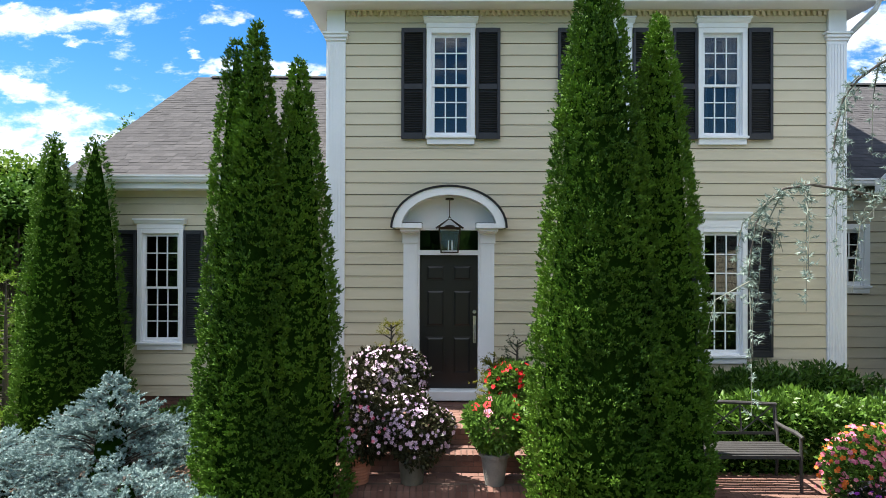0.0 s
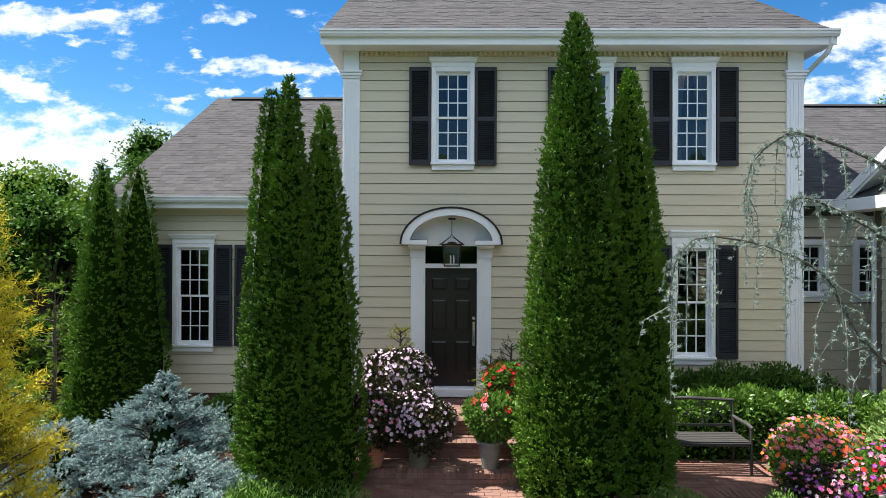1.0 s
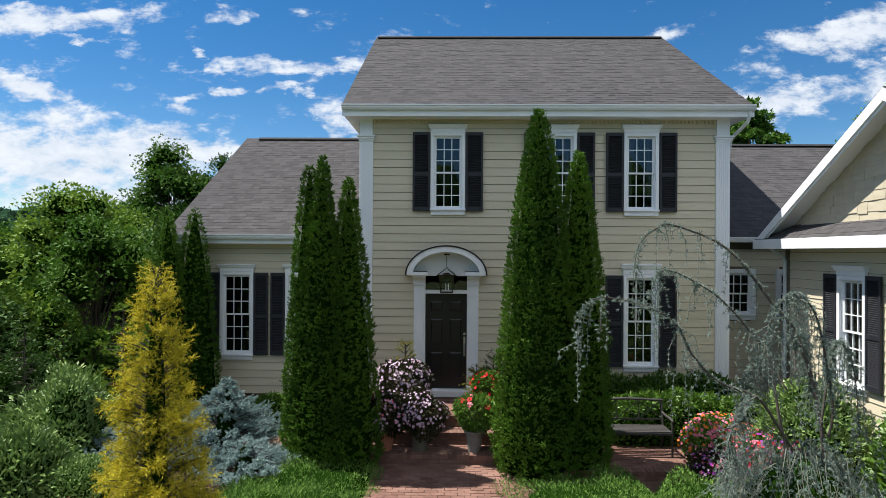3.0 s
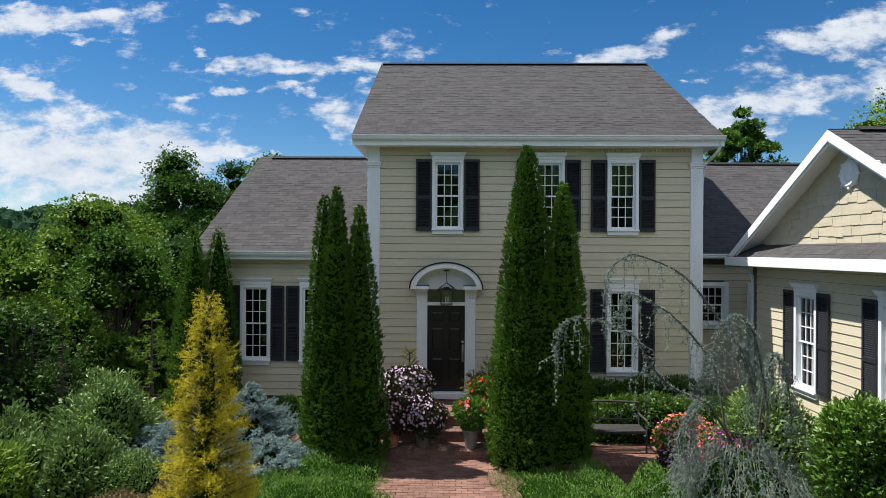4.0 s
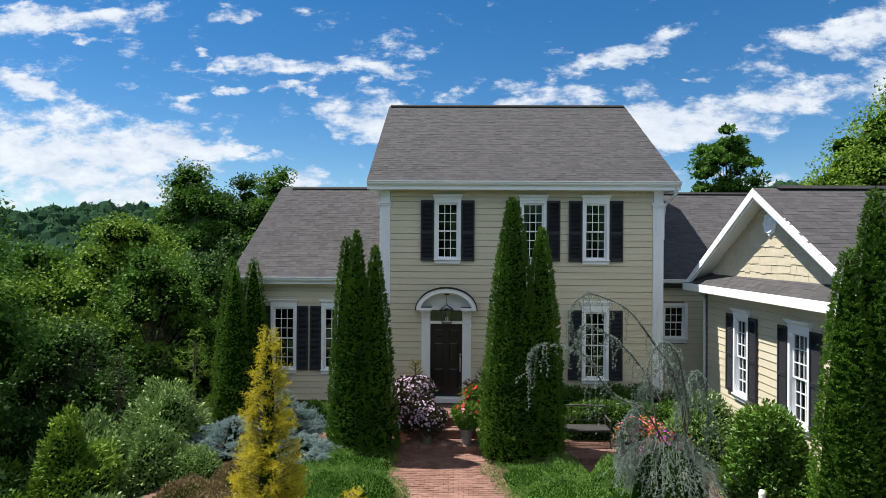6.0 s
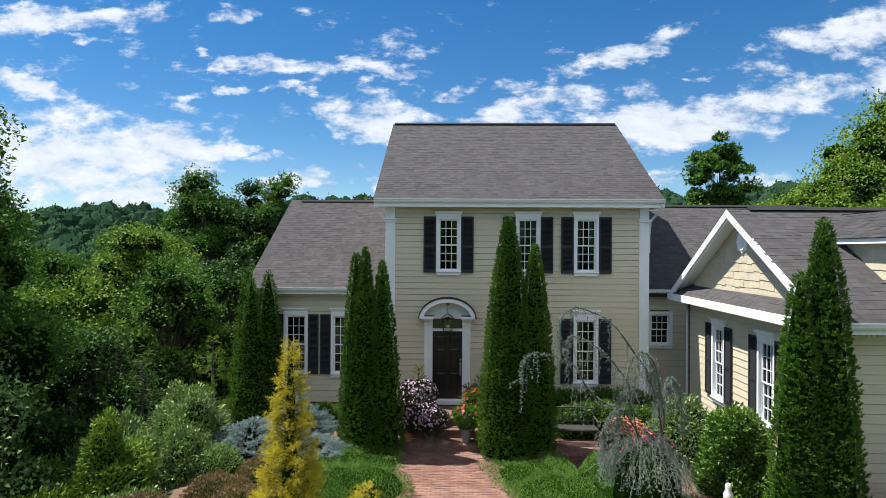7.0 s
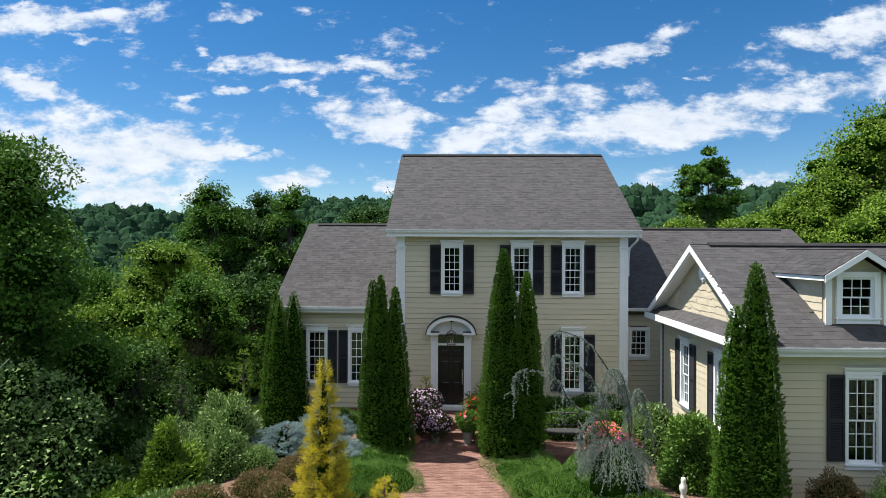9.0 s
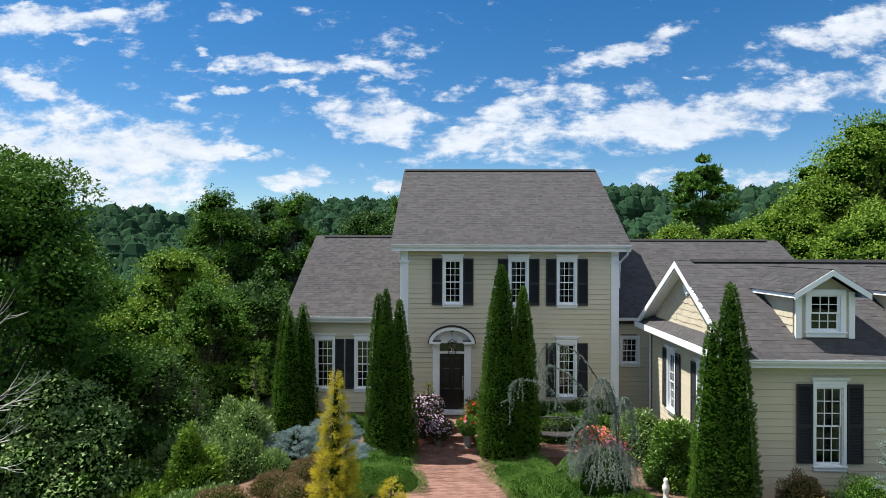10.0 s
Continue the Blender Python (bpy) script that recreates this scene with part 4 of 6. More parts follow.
def dormer(cx, nm):
    """A gabled dormer on the garage roof."""
    ob = thing("dormer", "gabled roof dormer with cream shingle cheeks and a white window", "dormer", "garage dormers")
    y0, zb, ze, zr, yb = -6.62, 4.08, 5.36, 5.88, -3.8
    a = cx - 0.70
    b = cx + 0.70
    f = Shape()
    for p, q in ((a, cx - 0.42), (cx + 0.42, b)):
        f.box(p, q, y0, y0 + 0.1, zb, ze)
    f.box(cx - 0.42, cx + 0.42, y0, y0 + 0.1, zb, 4.38).prism([(a, 5.36), (b, 5.36), (cx, 5.80)], y0, y0 + 0.1, "y")
    f.box(cx - 0.42, cx + 0.42, y0, y0 + 0.1, 5.34, 5.37)
    part("front_wall", f, M_SHAKE, ob)
    for x in (a, b - 0.10):
        part("corner_board", Shape().box(x - 0.02, x + 0.12, y0 - 0.03, y0, zb - 0.02, ze), M_WHITE, ob)
    part("head_board", Shape().box(a + 0.12, b - 0.12, y0 - 0.012, y0, 5.28, 5.36), M_SIDING, ob)
    for x in (a, b - 0.02):
        cheek = part("cheek", Shape().prism([(y0 + 0.1, zb), (y0 + 0.1, ze), (y0 + 0.1 + (ze - zb) / 0.6, ze)], x, x + 0.02, "x"), M_SHAKE, ob)
        z = zb + 0.05
        while z < ze - 0.05:
            y, end = y0 + 0.1, y0 + 0.05 + (ze - z) / 0.6
            y = max(y, y0 + 0.1)
            lo = y0 + 0.1
            yy = lo
            while yy < end - 0.1 and x == a:
                i = rng.randrange(4)
                if yy + SHAKE_W[i] > y0 + 0.1 + (z - zb - 0.02) / 0.6 * 0 and yy < end:
                    s = part("shake", SHAKES[i], None, cheek)
                    s.matrix_local = Matrix.Translation((x - 0.018, yy + SHAKE_W[i], z)) @ pose(0, 0, 0, 0, 0, -90) @ Matrix.Diagonal((1, 1, 0.9, 1))
                yy += SHAKE_W[i] + 0.003
            z += 0.19
    part("skirt_board", Shape().prism([(y0 + 0.05, zb - 0.02), (y0 + 0.05, zb + 0.08), (y0 + 0.1 + (ze - zb) / 0.6, ze + 0.05), (y0 + 0.15 + (ze - zb) / 0.6, ze)], a - 0.026, a - 0.004, "x"), M_WHITE, ob)
    dz, hw = 0.10, 0.92
    for sgn in (-1, 1):
        e = cx + sgn * hw
        zt = ze - 0.02
        part("rake_board", Shape().add([(e, y0 - 0.345, zt - 0.15), (cx, y0 - 0.345, zr - 0.11), (cx, y0 - 0.345, zr + 0.035), (e, y0 - 0.345, zt - 0.0),
                                        (e, y0 - 0.315, zt - 0.15), (cx, y0 - 0.315, zr - 0.11), (cx, y0 - 0.315, zr + 0.035), (e, y0 - 0.315, zt - 0.0)],
                                       [(0, 1, 2, 3), (7, 6, 5, 4), (0, 4, 5, 1), (2, 6, 7, 3), (0, 3, 7, 4)]), M_WHITE, ob)
        part("eave_fascia", Shape().add([(e, y0 - 0.28, zt - 0.12), (e, y0 - 0.28, zt), (e, -4.72, zt), (e, -4.72, zt - 0.12), (e - sgn * 0.03, y0 - 0.28, zt - 0.12), (e - sgn * 0.03, y0 - 0.28, zt), (e - sgn * 0.03, -4.72, zt), (e - sgn * 0.03, -4.72, zt - 0.12)],
                                        [(0, 1, 2, 3), (7, 6, 5, 4), (0, 4, 5, 1), (0, 3, 7, 4), (1, 5, 6, 2)]), M_WHITE, ob)
        part("eave_soffit", Shape().add([(e, y0 - 0.28, zt - 0.12), (e, -4.72, zt - 0.12), (cx + sgn * 0.69, -4.9, zt - 0.10), (cx + sgn * 0.69, y0 - 0.28, zt - 0.10)], [(0, 1, 2, 3)]), M_WHITE, ob)
    return ob


for cx, nm in ((9.28, "window_12"), (12.2, "window_13")):
    dormer(cx, nm)
    window(nm, "small white double-hung dormer window", face(cx, -6.63, 0), 0.98, 4.24, 5.42, rows=2, header=False, casing=0.13, apron=0.10)
    for sgn in (-1, 1):
        e = cx + sgn * 0.94
        p0, p1 = (e, -6.93, 5.345), (e, -3.75, 5.345)
        if sgn < 0:
            slope("dormer_roof", "grey shingled slope of a dormer roof", p1, p0, (cx, -3.75, 5.92), seed=int(cx * 10), thick=0.025)
        else:
            slope("dormer_roof", "grey shingled slope of a dormer roof", p0, p1, (cx, -6.93, 5.92), seed=int(cx * 10) + 1, thick=0.025)

# ---- ground ----
def ground_z(x, y):
    """Height of the lawn and the hills round the house."""
    x, y = np.asarray(x, float), np.asarray(y, float)
    z = -0.22 + 0 * x
    z = z + 0.35 * np.clip((x - 3.0) / 2.5, 0, 1) * np.clip((-y - 2.0) / 2.0, 0, 1) * np.clip((y + 13) / 5, 0, 1)
    fall = np.clip((-x - 5.5) / 14, 0, 1)
    z = z - 6.5 * fall ** 1.3
    z = z - 4.0 * np.clip((y - 14) / 30, 0, 1) * (1 - fall)
    r = np.hypot(x, y)
    az = np.arctan2(x, np.maximum(np.abs(y), 1e-6) * np.sign(y + 1e-9))
    hill = np.clip((r - 90) / 420, 0, 1)
    height = 25 + 22 * np.clip((az + 0.48) / 0.3, 0, 1) + 3 * np.sin(az * 9.0 + 0.5) + 2.5 * np.sin(az * 23.0 + 1.3)
    hill = hill * hill * (3 - 2 * hill)
    return z + np.where(y > -30, hill * height, hill * 10)


def ground_sheet():
    rad = np.concatenate([np.linspace(0, 24, 61), np.geomspace(25, 2500, 46)])
    ang = np.linspace(0, 2 * np.pi, 241)[:-1]
    R, A = np.meshgrid(rad, ang, indexing="ij")
    X, Y = R * np.sin(A), R * np.cos(A) - 4
    Z = ground_z(X, Y) + 0.02 * np.sin(X * 2.1 + Y) * np.cos(Y * 1.7)
    hole = (X > -2.2) & (X < 4.6) & (Y > -2.6) & (Y < 0.5)
    Z = np.where(hole, -0.5, Z)
    v = np.stack([X, Y, Z], -1).reshape(-1, 3)
    n = len(ang)
    f = []
    for i in range(len(rad) - 1):
        for j in range(n):
            k = (j + 1) % n
            f.append((i * n + j, i * n + k, (i + 1) * n + k, (i + 1) * n + j))
    me = bpy.data.meshes.new("ground")
    me.from_pydata(v.tolist(), [], f)
    bed = ((np.abs(X - 2) < 7.6) & (Y > -9.4) & (Y < 2)).reshape(-1)
    lawn = ((Y < -9.0) & (R < 60)).reshape(-1)
    for m in (M_MULCH, M_SOIL, M_LAWN):
        me.materials.append(m)
    me.polygons.foreach_set("material_index", [0 if bed[q[0]] else (2 if lawn[q[0]] else 1) for q in f])
    me.polygons.foreach_set("use_smooth", [True] * len(f))
    ob = new("ground", me)
    return tagged(ob, "mulched garden ground running out to wooded hills", "ground", kind="structure")


M_LAWN = material("mown_lawn", (0.040, 0.062, 0.018), (0.080, 0.105, 0.036), 0.9, 0.8, 0.6, 40)
M_SOIL = material("forest_floor", (0.020, 0.035, 0.012), (0.045, 0.065, 0.022), 0.95, 0.15, 0.5, 4)
ground_sheet()

# ---- plants: builders ----
def lump(p, seed, freq):
    """Cheap smooth noise in -1..1 on an array of points."""
    r = np.random.default_rng(seed)
    out = 0
    for _ in range(5):
        k = r.normal(0, freq, 3)
        out = out + np.sin(p @ k + r.uniform(0, 6.28))
    return out / 3.2


def core_mesh(name, prof, seed, mat, seg=28, amp=0.06):
    """A lumpy closed body of revolution. prof: rows of (height, radius)."""
    s = Shape()
    v, f = [], []
    for z, r in prof:
        a = np.arange(seg) * 2 * np.pi / seg
        p = np.stack([r * np.cos(a), r * np.sin(a), np.full(seg, z)], 1)
        k = 1 + amp * lump(p, seed, 5.0)
        p[:, :2] *= k[:, None]
        v += p.tolist()
    n = len(prof)
    for i in range(n - 1):
        f += [(i * seg + k, i * seg + (k + 1) % seg, (i + 1) * seg + (k + 1) % seg, (i + 1) * seg + k) for k in range(seg)]
    f += [tuple(range(seg))[::-1], tuple((n - 1) * seg + k for k in range(seg))]
    return s.add(v, f).mesh(name, mat, True)


def thuja(x, y, z0, height, radius, seed, n=30000, group="arborvitae at the entrance", label="tall dense green columnar arborvitae", lean=(0, 0), tip=0.66):
    rng = np.random.default_rng(seed)

    def rad(t):
        t = np.clip(t, 0, 1)
        return radius * np.minimum(1, (0.84 + 1.3 * t)) * np.clip((1 - t ** 1.3), 0, 1) ** tip

    ob = thing("arborvitae", label, "arborvitae", group, at=(x, y, z0))
    part("trunk", Shape().tube([(0, 0, -0.1), (0, 0, height * 0.5)], [0.09, 0.04], 8), M_BARK, ob)
    # solid dark body under the sprays, painting the shade between them
    ts = np.linspace(0.0, 0.985, 26)
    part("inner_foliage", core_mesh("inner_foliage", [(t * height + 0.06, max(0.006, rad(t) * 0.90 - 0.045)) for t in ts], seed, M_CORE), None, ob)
    # upright flat sprays set in tufts over the surface
    tufts = int(n * 0.95) // 15
    t = rng.beta(1.0, 1.35, tufts)
    a = rng.uniform(0, 2 * np.pi, tufts)
    p = np.stack([np.cos(a), np.sin(a), t * height], 1)
    tall = p * np.array([radius, radius, 0.42])
    bulge = 1 + 0.05 * lump(p * np.array([radius, radius, 1]), seed + 1, 3.0) + 0.16 * np.clip(lump(tall, seed + 2, 15), -1.1, 0.45) + 0.07 * lump(p * np.array([radius, radius, 0.7]), seed + 3, 30)
    r = rad(t) * bulge * rng.uniform(0.93, 1.02, tufts) + 0.012
    c = np.stack([r * np.cos(a), r * np.sin(a), t * height + 0.03], 1)
    out = np.stack([np.cos(a), np.sin(a), np.full(tufts, 1.25)], 1) + rng.normal(0, 0.22, (tufts, 3))
    tang = np.stack([-np.sin(a), np.cos(a), np.zeros(tufts)], 1)
    k = 15
    c = np.repeat(c, k, 0)
    o = np.repeat(out, k, 0)
    # each spray is a flat fan that stands more or less edge-on to the axis
    tg = np.repeat(tang * rng.uniform(0.3, 1.0, (tufts, 1)) + np.stack([np.cos(a), np.sin(a), 0 * a], 1) * rng.normal(0, 0.6, (tufts, 1)), k, 0)
    u, w = rng.uniform(-1, 1, (len(c), 1)), rng.uniform(0, 1, (len(c), 1))
    fan = unit(o) * (w * 0.050) + tg * (u * 0.032 * (0.35 + w))
    base = c + fan + rng.normal(0, 0.006, c.shape)
    q = leaves(rng, base, unit(o) * 1.0 + tg * u * 0.9, 0.028, 0.022, 0.40, facing=np.cross(unit(o), tg), loose=0.8, corners=3)
    part("foliage", quads("foliage", q, M_THUJA), None, ob)
    ob.rotation_euler = (lean[1], lean[0], rng.uniform(0, 0.01))
    return ob


def crown_tree(name, label, x, y, z0, height, spread, seed, mat, n=24000, blobs=46, leaf_size=0.16, low=0.22, group="", category="tree", trunk_r=0.22, squash=1.0, bare=False):
    """A broad-leaved tree: tapered trunk, limbs that reach each clump, and a crown of loose leaves."""
    rng = np.random.default_rng(seed)
    ob = thing(name, label, category, group, at=(x, y, z0))
    zc = height * (low + 1) / 2
    hz = height * (1 - low) / 2
    d = unit(rng.normal(0, 1, (blobs, 3)))
    rr = rng.uniform(0.45, 0.92, (blobs, 1)) ** 0.7
    c = d * rr * np.array([spread, spread, hz]) + np.array([0, 0, zc])
    taper = np.clip(1.15 - 0.55 * ((c[:, 2] - zc) / hz), 0.35, 1.25)
    c[:, :2] *= np.minimum(taper, 1.1)[:, None]
    br = spread * rng.uniform(0.24, 0.42, blobs)
    wood = Shape().tube([(0, 0, -0.6), (0.05 * spread, 0, height * 0.3), (-0.03 * spread, 0.04 * spread, height * 0.62), (0, 0, height * 0.9)], [trunk_r, trunk_r * 0.8, trunk_r * 0.45, 0.03], 8)
    part("trunk", wood, M_BARK, ob)
    limbs = Shape()
    for i in range(blobs):
        h = max(height * 0.12, c[i, 2] * 0.62 - 0.1)
        s = Vector((0, 0, h))
        e = Vector(c[i])
        m = s.lerp(e, 0.5) + Vector((0, 0, 0.08 * spread))
        limbs.tube([s, m, e], [trunk_r * 0.17, trunk_r * 0.11, 0.015], 5)
    part("branchwork", limbs, M_BARK, ob)
    k = n // blobs
    cc, rb = np.repeat(c, k, 0), np.repeat(br, k)[:, None]
    g = unit(rng.normal(0, 1, cc.shape))
    g[:, 2] = np.where(g[:, 2] < -0.35, -g[:, 2], g[:, 2])
    g = unit(g)
    wob = 1 + 0.35 * lump(cc + g, seed + 5, 2.2)[:, None]
    base = cc + g * rb * wob * (rng.uniform(0.0, 1.0, (len(cc), 1)) ** 0.38) * np.array([1.1, 1.1, 0.85])
    q = leaves(rng, base, g + np.array([0, 0, 0.1]), leaf_size, leaf_size * 0.85, 0.9, 0.1, facing=g + np.array([0, 0, 0.5]), loose=0.7, corners=3)
    part("crown", quads("crown", q, mat), None, ob)
    # dark lumps in the clumps, coloured as the crown's inner shade
    shade = Shape()
    for i in range(blobs):
        r = br[i] * 0.50
        rows = ((0.0, -0.8), (0.72, -0.55), (1.0, 0.0), (0.75, 0.5), (0.0, 0.78))
        turn = rng.uniform(0, 6.28)
        v, f = [], []
        for rr_, zz_ in rows[1:4]:
            v += [(c[i, 0] + r * rr_ * math.cos(turn + k2 * 0.9) * rng.uniform(0.85, 1.1), c[i, 1] + r * rr_ * math.sin(turn + k2 * 0.9) * rng.uniform(0.85, 1.1), c[i, 2] + r * zz_) for k2 in range(7)]
        v += [(c[i, 0], c[i, 1], c[i, 2] - 0.8 * r), (c[i, 0], c[i, 1], c[i, 2] + 0.78 * r)]
        for ring in (0, 7):
            f += [(ring + k2, ring + (k2 + 1) % 7, ring + 7 + (k2 + 1) % 7, ring + 7 + k2) for k2 in range(7)]
        f += [(21, (k2 + 1) % 7, k2) for k2 in range(7)] + [(22, 14 + k2, 14 + (k2 + 1) % 7) for k2 in range(7)]
        shade.add(v, f)
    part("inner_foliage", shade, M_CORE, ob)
    return ob


def shrub(name, label, x, y, z0, rx, ry, h, seed, mat, n=9000, leaf_size=0.07, ratio=0.4, category="shrub", group="", upward=0.5, core=True, boxy=0.0, lumps=0.14, core_mat=None, spread=0.7):
    """A low rounded or clipped bush of loose leaves round a core coloured dark as its inner shade."""
    rng = np.random.default_rng(seed)
    ob = thing(name, label, category, group, at=(x, y, z0))
    g = unit(rng.normal(0, 1, (n, 3)))
    g[:, 2] = np.abs(g[:, 2])
    e = g.copy()
    if boxy:
        mx = np.max(np.abs(g), axis=1, keepdims=True)
        e = g * (1 - boxy) + g / mx * boxy
    dims = np.array([rx, ry, h])
    k = 1 + lumps * lump(e * dims, seed, 3.2) + lumps * 0.5 * lump(e * dims, seed + 1, 9)
    base = e * dims * (k * rng.uniform(0.80, 1.0, n))[:, None]
    base[:, 2] = np.maximum(base[:, 2], 0.02)
    nor = unit(g / dims)
    q = leaves(rng, base, nor + np.array([0, 0, upward]), leaf_size, leaf_size * ratio, spread, facing=nor + np.array([0, 0, 0.3]), loose=0.6)
    part("foliage", quads("foliage", q, mat), None, ob)
    if core:
        s = Shape()
        v, f, seg, st = [], [], 22, 8
        for i in range(st + 1):
            ph = (i / st) * math.pi / 2
            for j in range(seg):
                th = 2 * math.pi * j / seg
                p = np.array([math.cos(ph) * math.cos(th), math.cos(ph) * math.sin(th), math.sin(ph)])
                if boxy:
                    p = p * (1 - boxy) + p / np.max(np.abs(p)) * boxy
                w = p * dims * (0.86 * (1 + lumps * lump((p * dims)[None], seed, 3.2)[0]))
                v.append(tuple(w))
        for i in range(st):
            f += [(i * seg + j, i * seg + (j + 1) % seg, (i + 1) * seg + (j + 1) % seg, (i + 1) * seg + j) for j in range(seg)]
        f.append(tuple(range(seg))[::-1])
        s.add(v, f)
        part("bush_shade_core", s, core_mat or M_CORE, ob, smooth=True)
    stems = Shape()
    for i in range(5):
        a = i * 1.257
        stems.tube([(0.04 * math.cos(a), 0.04 * math.sin(a), -0.08), (rx * 0.4 * math.cos(a), ry * 0.4 * math.sin(a), h * 0.5)], [0.02, 0.008], 5)
    part("stem_cluster", stems, M_BARK, ob)
    return ob


# ---- plants: in place ----
thuja(1.58, -2.70, -0.22, 6.08, 0.74, 11, 130000)
thuja(2.27, -2.62, -0.22, 5.40, 0.55, 12, 100000)
thuja(-2.08, -2.68, -0.22, 5.30, 0.54, 13, 80000, tip=0.80)
thuja(-2.33, -2.60, -0.22, 5.14, 0.40, 14, 60000, tip=0.58)
thuja(-1.66, -2.55, -0.22, 4.94, 0.56, 15, 74000, tip=0.78)
thuja(-6.02, -0.10, -0.40, 4.80, 0.54, 16, 34000, "arborvitae by the left wing")
thuja(-5.42, -0.05, -0.35, 4.72, 0.56, 17, 34000, "arborvitae by the left wing")
thuja(-5.78, -0.50, -0.40, 4.55, 0.48, 18, 28000, "arborvitae by the left wing")
thuja(6.56, -7.55, -0.10, 5.68, 0.62, 19, 80000, "arborvitae by the garage")
thuja(6.10, -7.60, -0.10, 4.78, 0.48, 20, 50000, "arborvitae by the garage")


def fingers(rng, base, axis, length, needle, k=16, width=0.3):
    """Twig tips set all round with short needles."""
    n = len(base)
    axis = unit(axis)
    t = rng.uniform(0, 1, (n, k, 1))
    ln = (length * rng.uniform(0.6, 1.3, n))[:, None, None]
    p = base[:, None] + axis[:, None] * t * ln
    rad = unit(np.cross(axis[:, None], rng.normal(0, 1, (n, k, 3))))
    d = unit(axis[:, None] * 0.75 + rad)
    return leaves(rng, p.reshape(-1, 3), d.reshape(-1, 3), needle, needle * width, 0.15, corners=3)


def conifer(name, label, x, y, z0, height, radius, seed, mat, branches=120, tips=9, tip_len=0.12, needle=0.035, k=16, rise=0.2, power=0.8, category="conifer", group="", low=0.03, inner=None, droop=0.0, width=0.3, tip_spread=0.5, lift=0.0, ragged=0.0, core=None, core_k=0.30, flat=0.5):
    """A cone of branches, each of which ends in many needled tips."""
    rng = np.random.default_rng(seed)
    ob = thing(name, label, category, group, at=(x, y, z0))
    part("trunk", Shape().tube([(0, 0, -0.15), (0, 0, height * 0.6), (0, 0, height * 0.97)], [0.03 + 0.015 * height, 0.02 + 0.005 * height, 0.006], 7), M_BARK, ob)
    h = low + (1 - low) * rng.uniform(0, 1, branches) ** 1.35
    a = np.arange(branches) * 2.39996 + rng.uniform(-0.3, 0.3, branches)
    L = radius * np.clip(1 - h, 0.02, 1) ** power * rng.uniform(0.60 - 0.25 * ragged, 1.18 + 0.35 * ragged, branches)
    wood, base, axis = Shape(), [], []
    for i in range(branches):
        s = Vector((0, 0, h[i] * height))
        d = Vector((math.cos(a[i]), math.sin(a[i]), rise))
        e = s + d * L[i] + Vector((0, 0, lift * L[i] - droop * L[i] * L[i]))
        m = s.lerp(e, 0.55) + Vector((0, 0, 0.05 * L[i]))
        wood.tube([s, m, e], [0.012, 0.008, 0.003], 4)
        cnt = max(3, int(tips * L[i] / radius * 1.6))
        f = rng.uniform(0.35, 1.0, cnt) ** 0.6
        for q in f:
            p = s.lerp(m, q / 0.55) if q < 0.55 else m.lerp(e, (q - 0.55) / 0.45)
            side = rng.normal(0, 1, 3) * np.array([1, 1, flat]) * (0.16 if core is not None else 0.12) * L[i] * (1.2 - q)
            base.append(np.array(p) + side)
            axis.append(np.array(d) + rng.normal(0, tip_spread, 3) + np.array([0, 0, 0.15 - droop]))
    part("branchwork", wood, M_BARK, ob)
    if core is not None:
        # dark cone round the trunk that stands for shade among the branches
        prof = [(t * height, max(0.008, core_k * radius * (1 - t) ** power)) for t in np.linspace(0.02, 0.93, 14)]
        part("inner_foliage", core_mesh("inner_foliage", prof, seed, core, amp=0.16), None, ob)
    q = fingers(rng, np.array(base), np.array(axis), tip_len, needle, k, width)
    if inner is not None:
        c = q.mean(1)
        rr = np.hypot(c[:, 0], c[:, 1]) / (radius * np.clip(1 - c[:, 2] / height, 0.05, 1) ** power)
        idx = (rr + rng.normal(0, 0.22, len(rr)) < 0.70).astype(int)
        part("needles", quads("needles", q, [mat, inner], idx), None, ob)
    else:
        part("needles", quads("needles", q, mat), None, ob)
    return ob


def blossoms(rng, centre, dims, n, size, seed=0, upper=True):
    """Five-petalled flowers over the outside of a mound."""
    g = unit(rng.normal(0, 1, (n, 3)) + np.array([0, -0.55, 0.35]))
    if upper:
        g[:, 2] = np.where(g[:, 2] < -0.5, -g[:, 2], g[:, 2])
    p = np.array(centre) + g * np.array(dims) * (1 + 0.16 * lump(g * np.array(dims), seed, 5))[:, None] * rng.uniform(0.90, 1.06, (n, 1))
    nn = unit(g + np.array([0, -0.3, 0.3]) + rng.normal(0, 0.25, (n, 3)))
    s = unit(np.cross(nn, rng.normal(0, 1, (n, 3))))
    t = np.cross(nn, s)
    out = []
    r = (size * rng.uniform(0.75, 1.2, n))[:, None]
    for k in range(5):
        a, w = 2 * math.pi * k / 5, 0.55
        d = [math.cos(a + o) * s + math.sin(a + o) * t for o in (-w, 0, w)]
        out.append(np.stack([p, p + d[0] * r * 0.8 + nn * r * 0.15, p + d[1] * r + nn * r * 0.1, p + d[2] * r * 0.8 + nn * r * 0.15], 1))
    return np.concatenate(out)


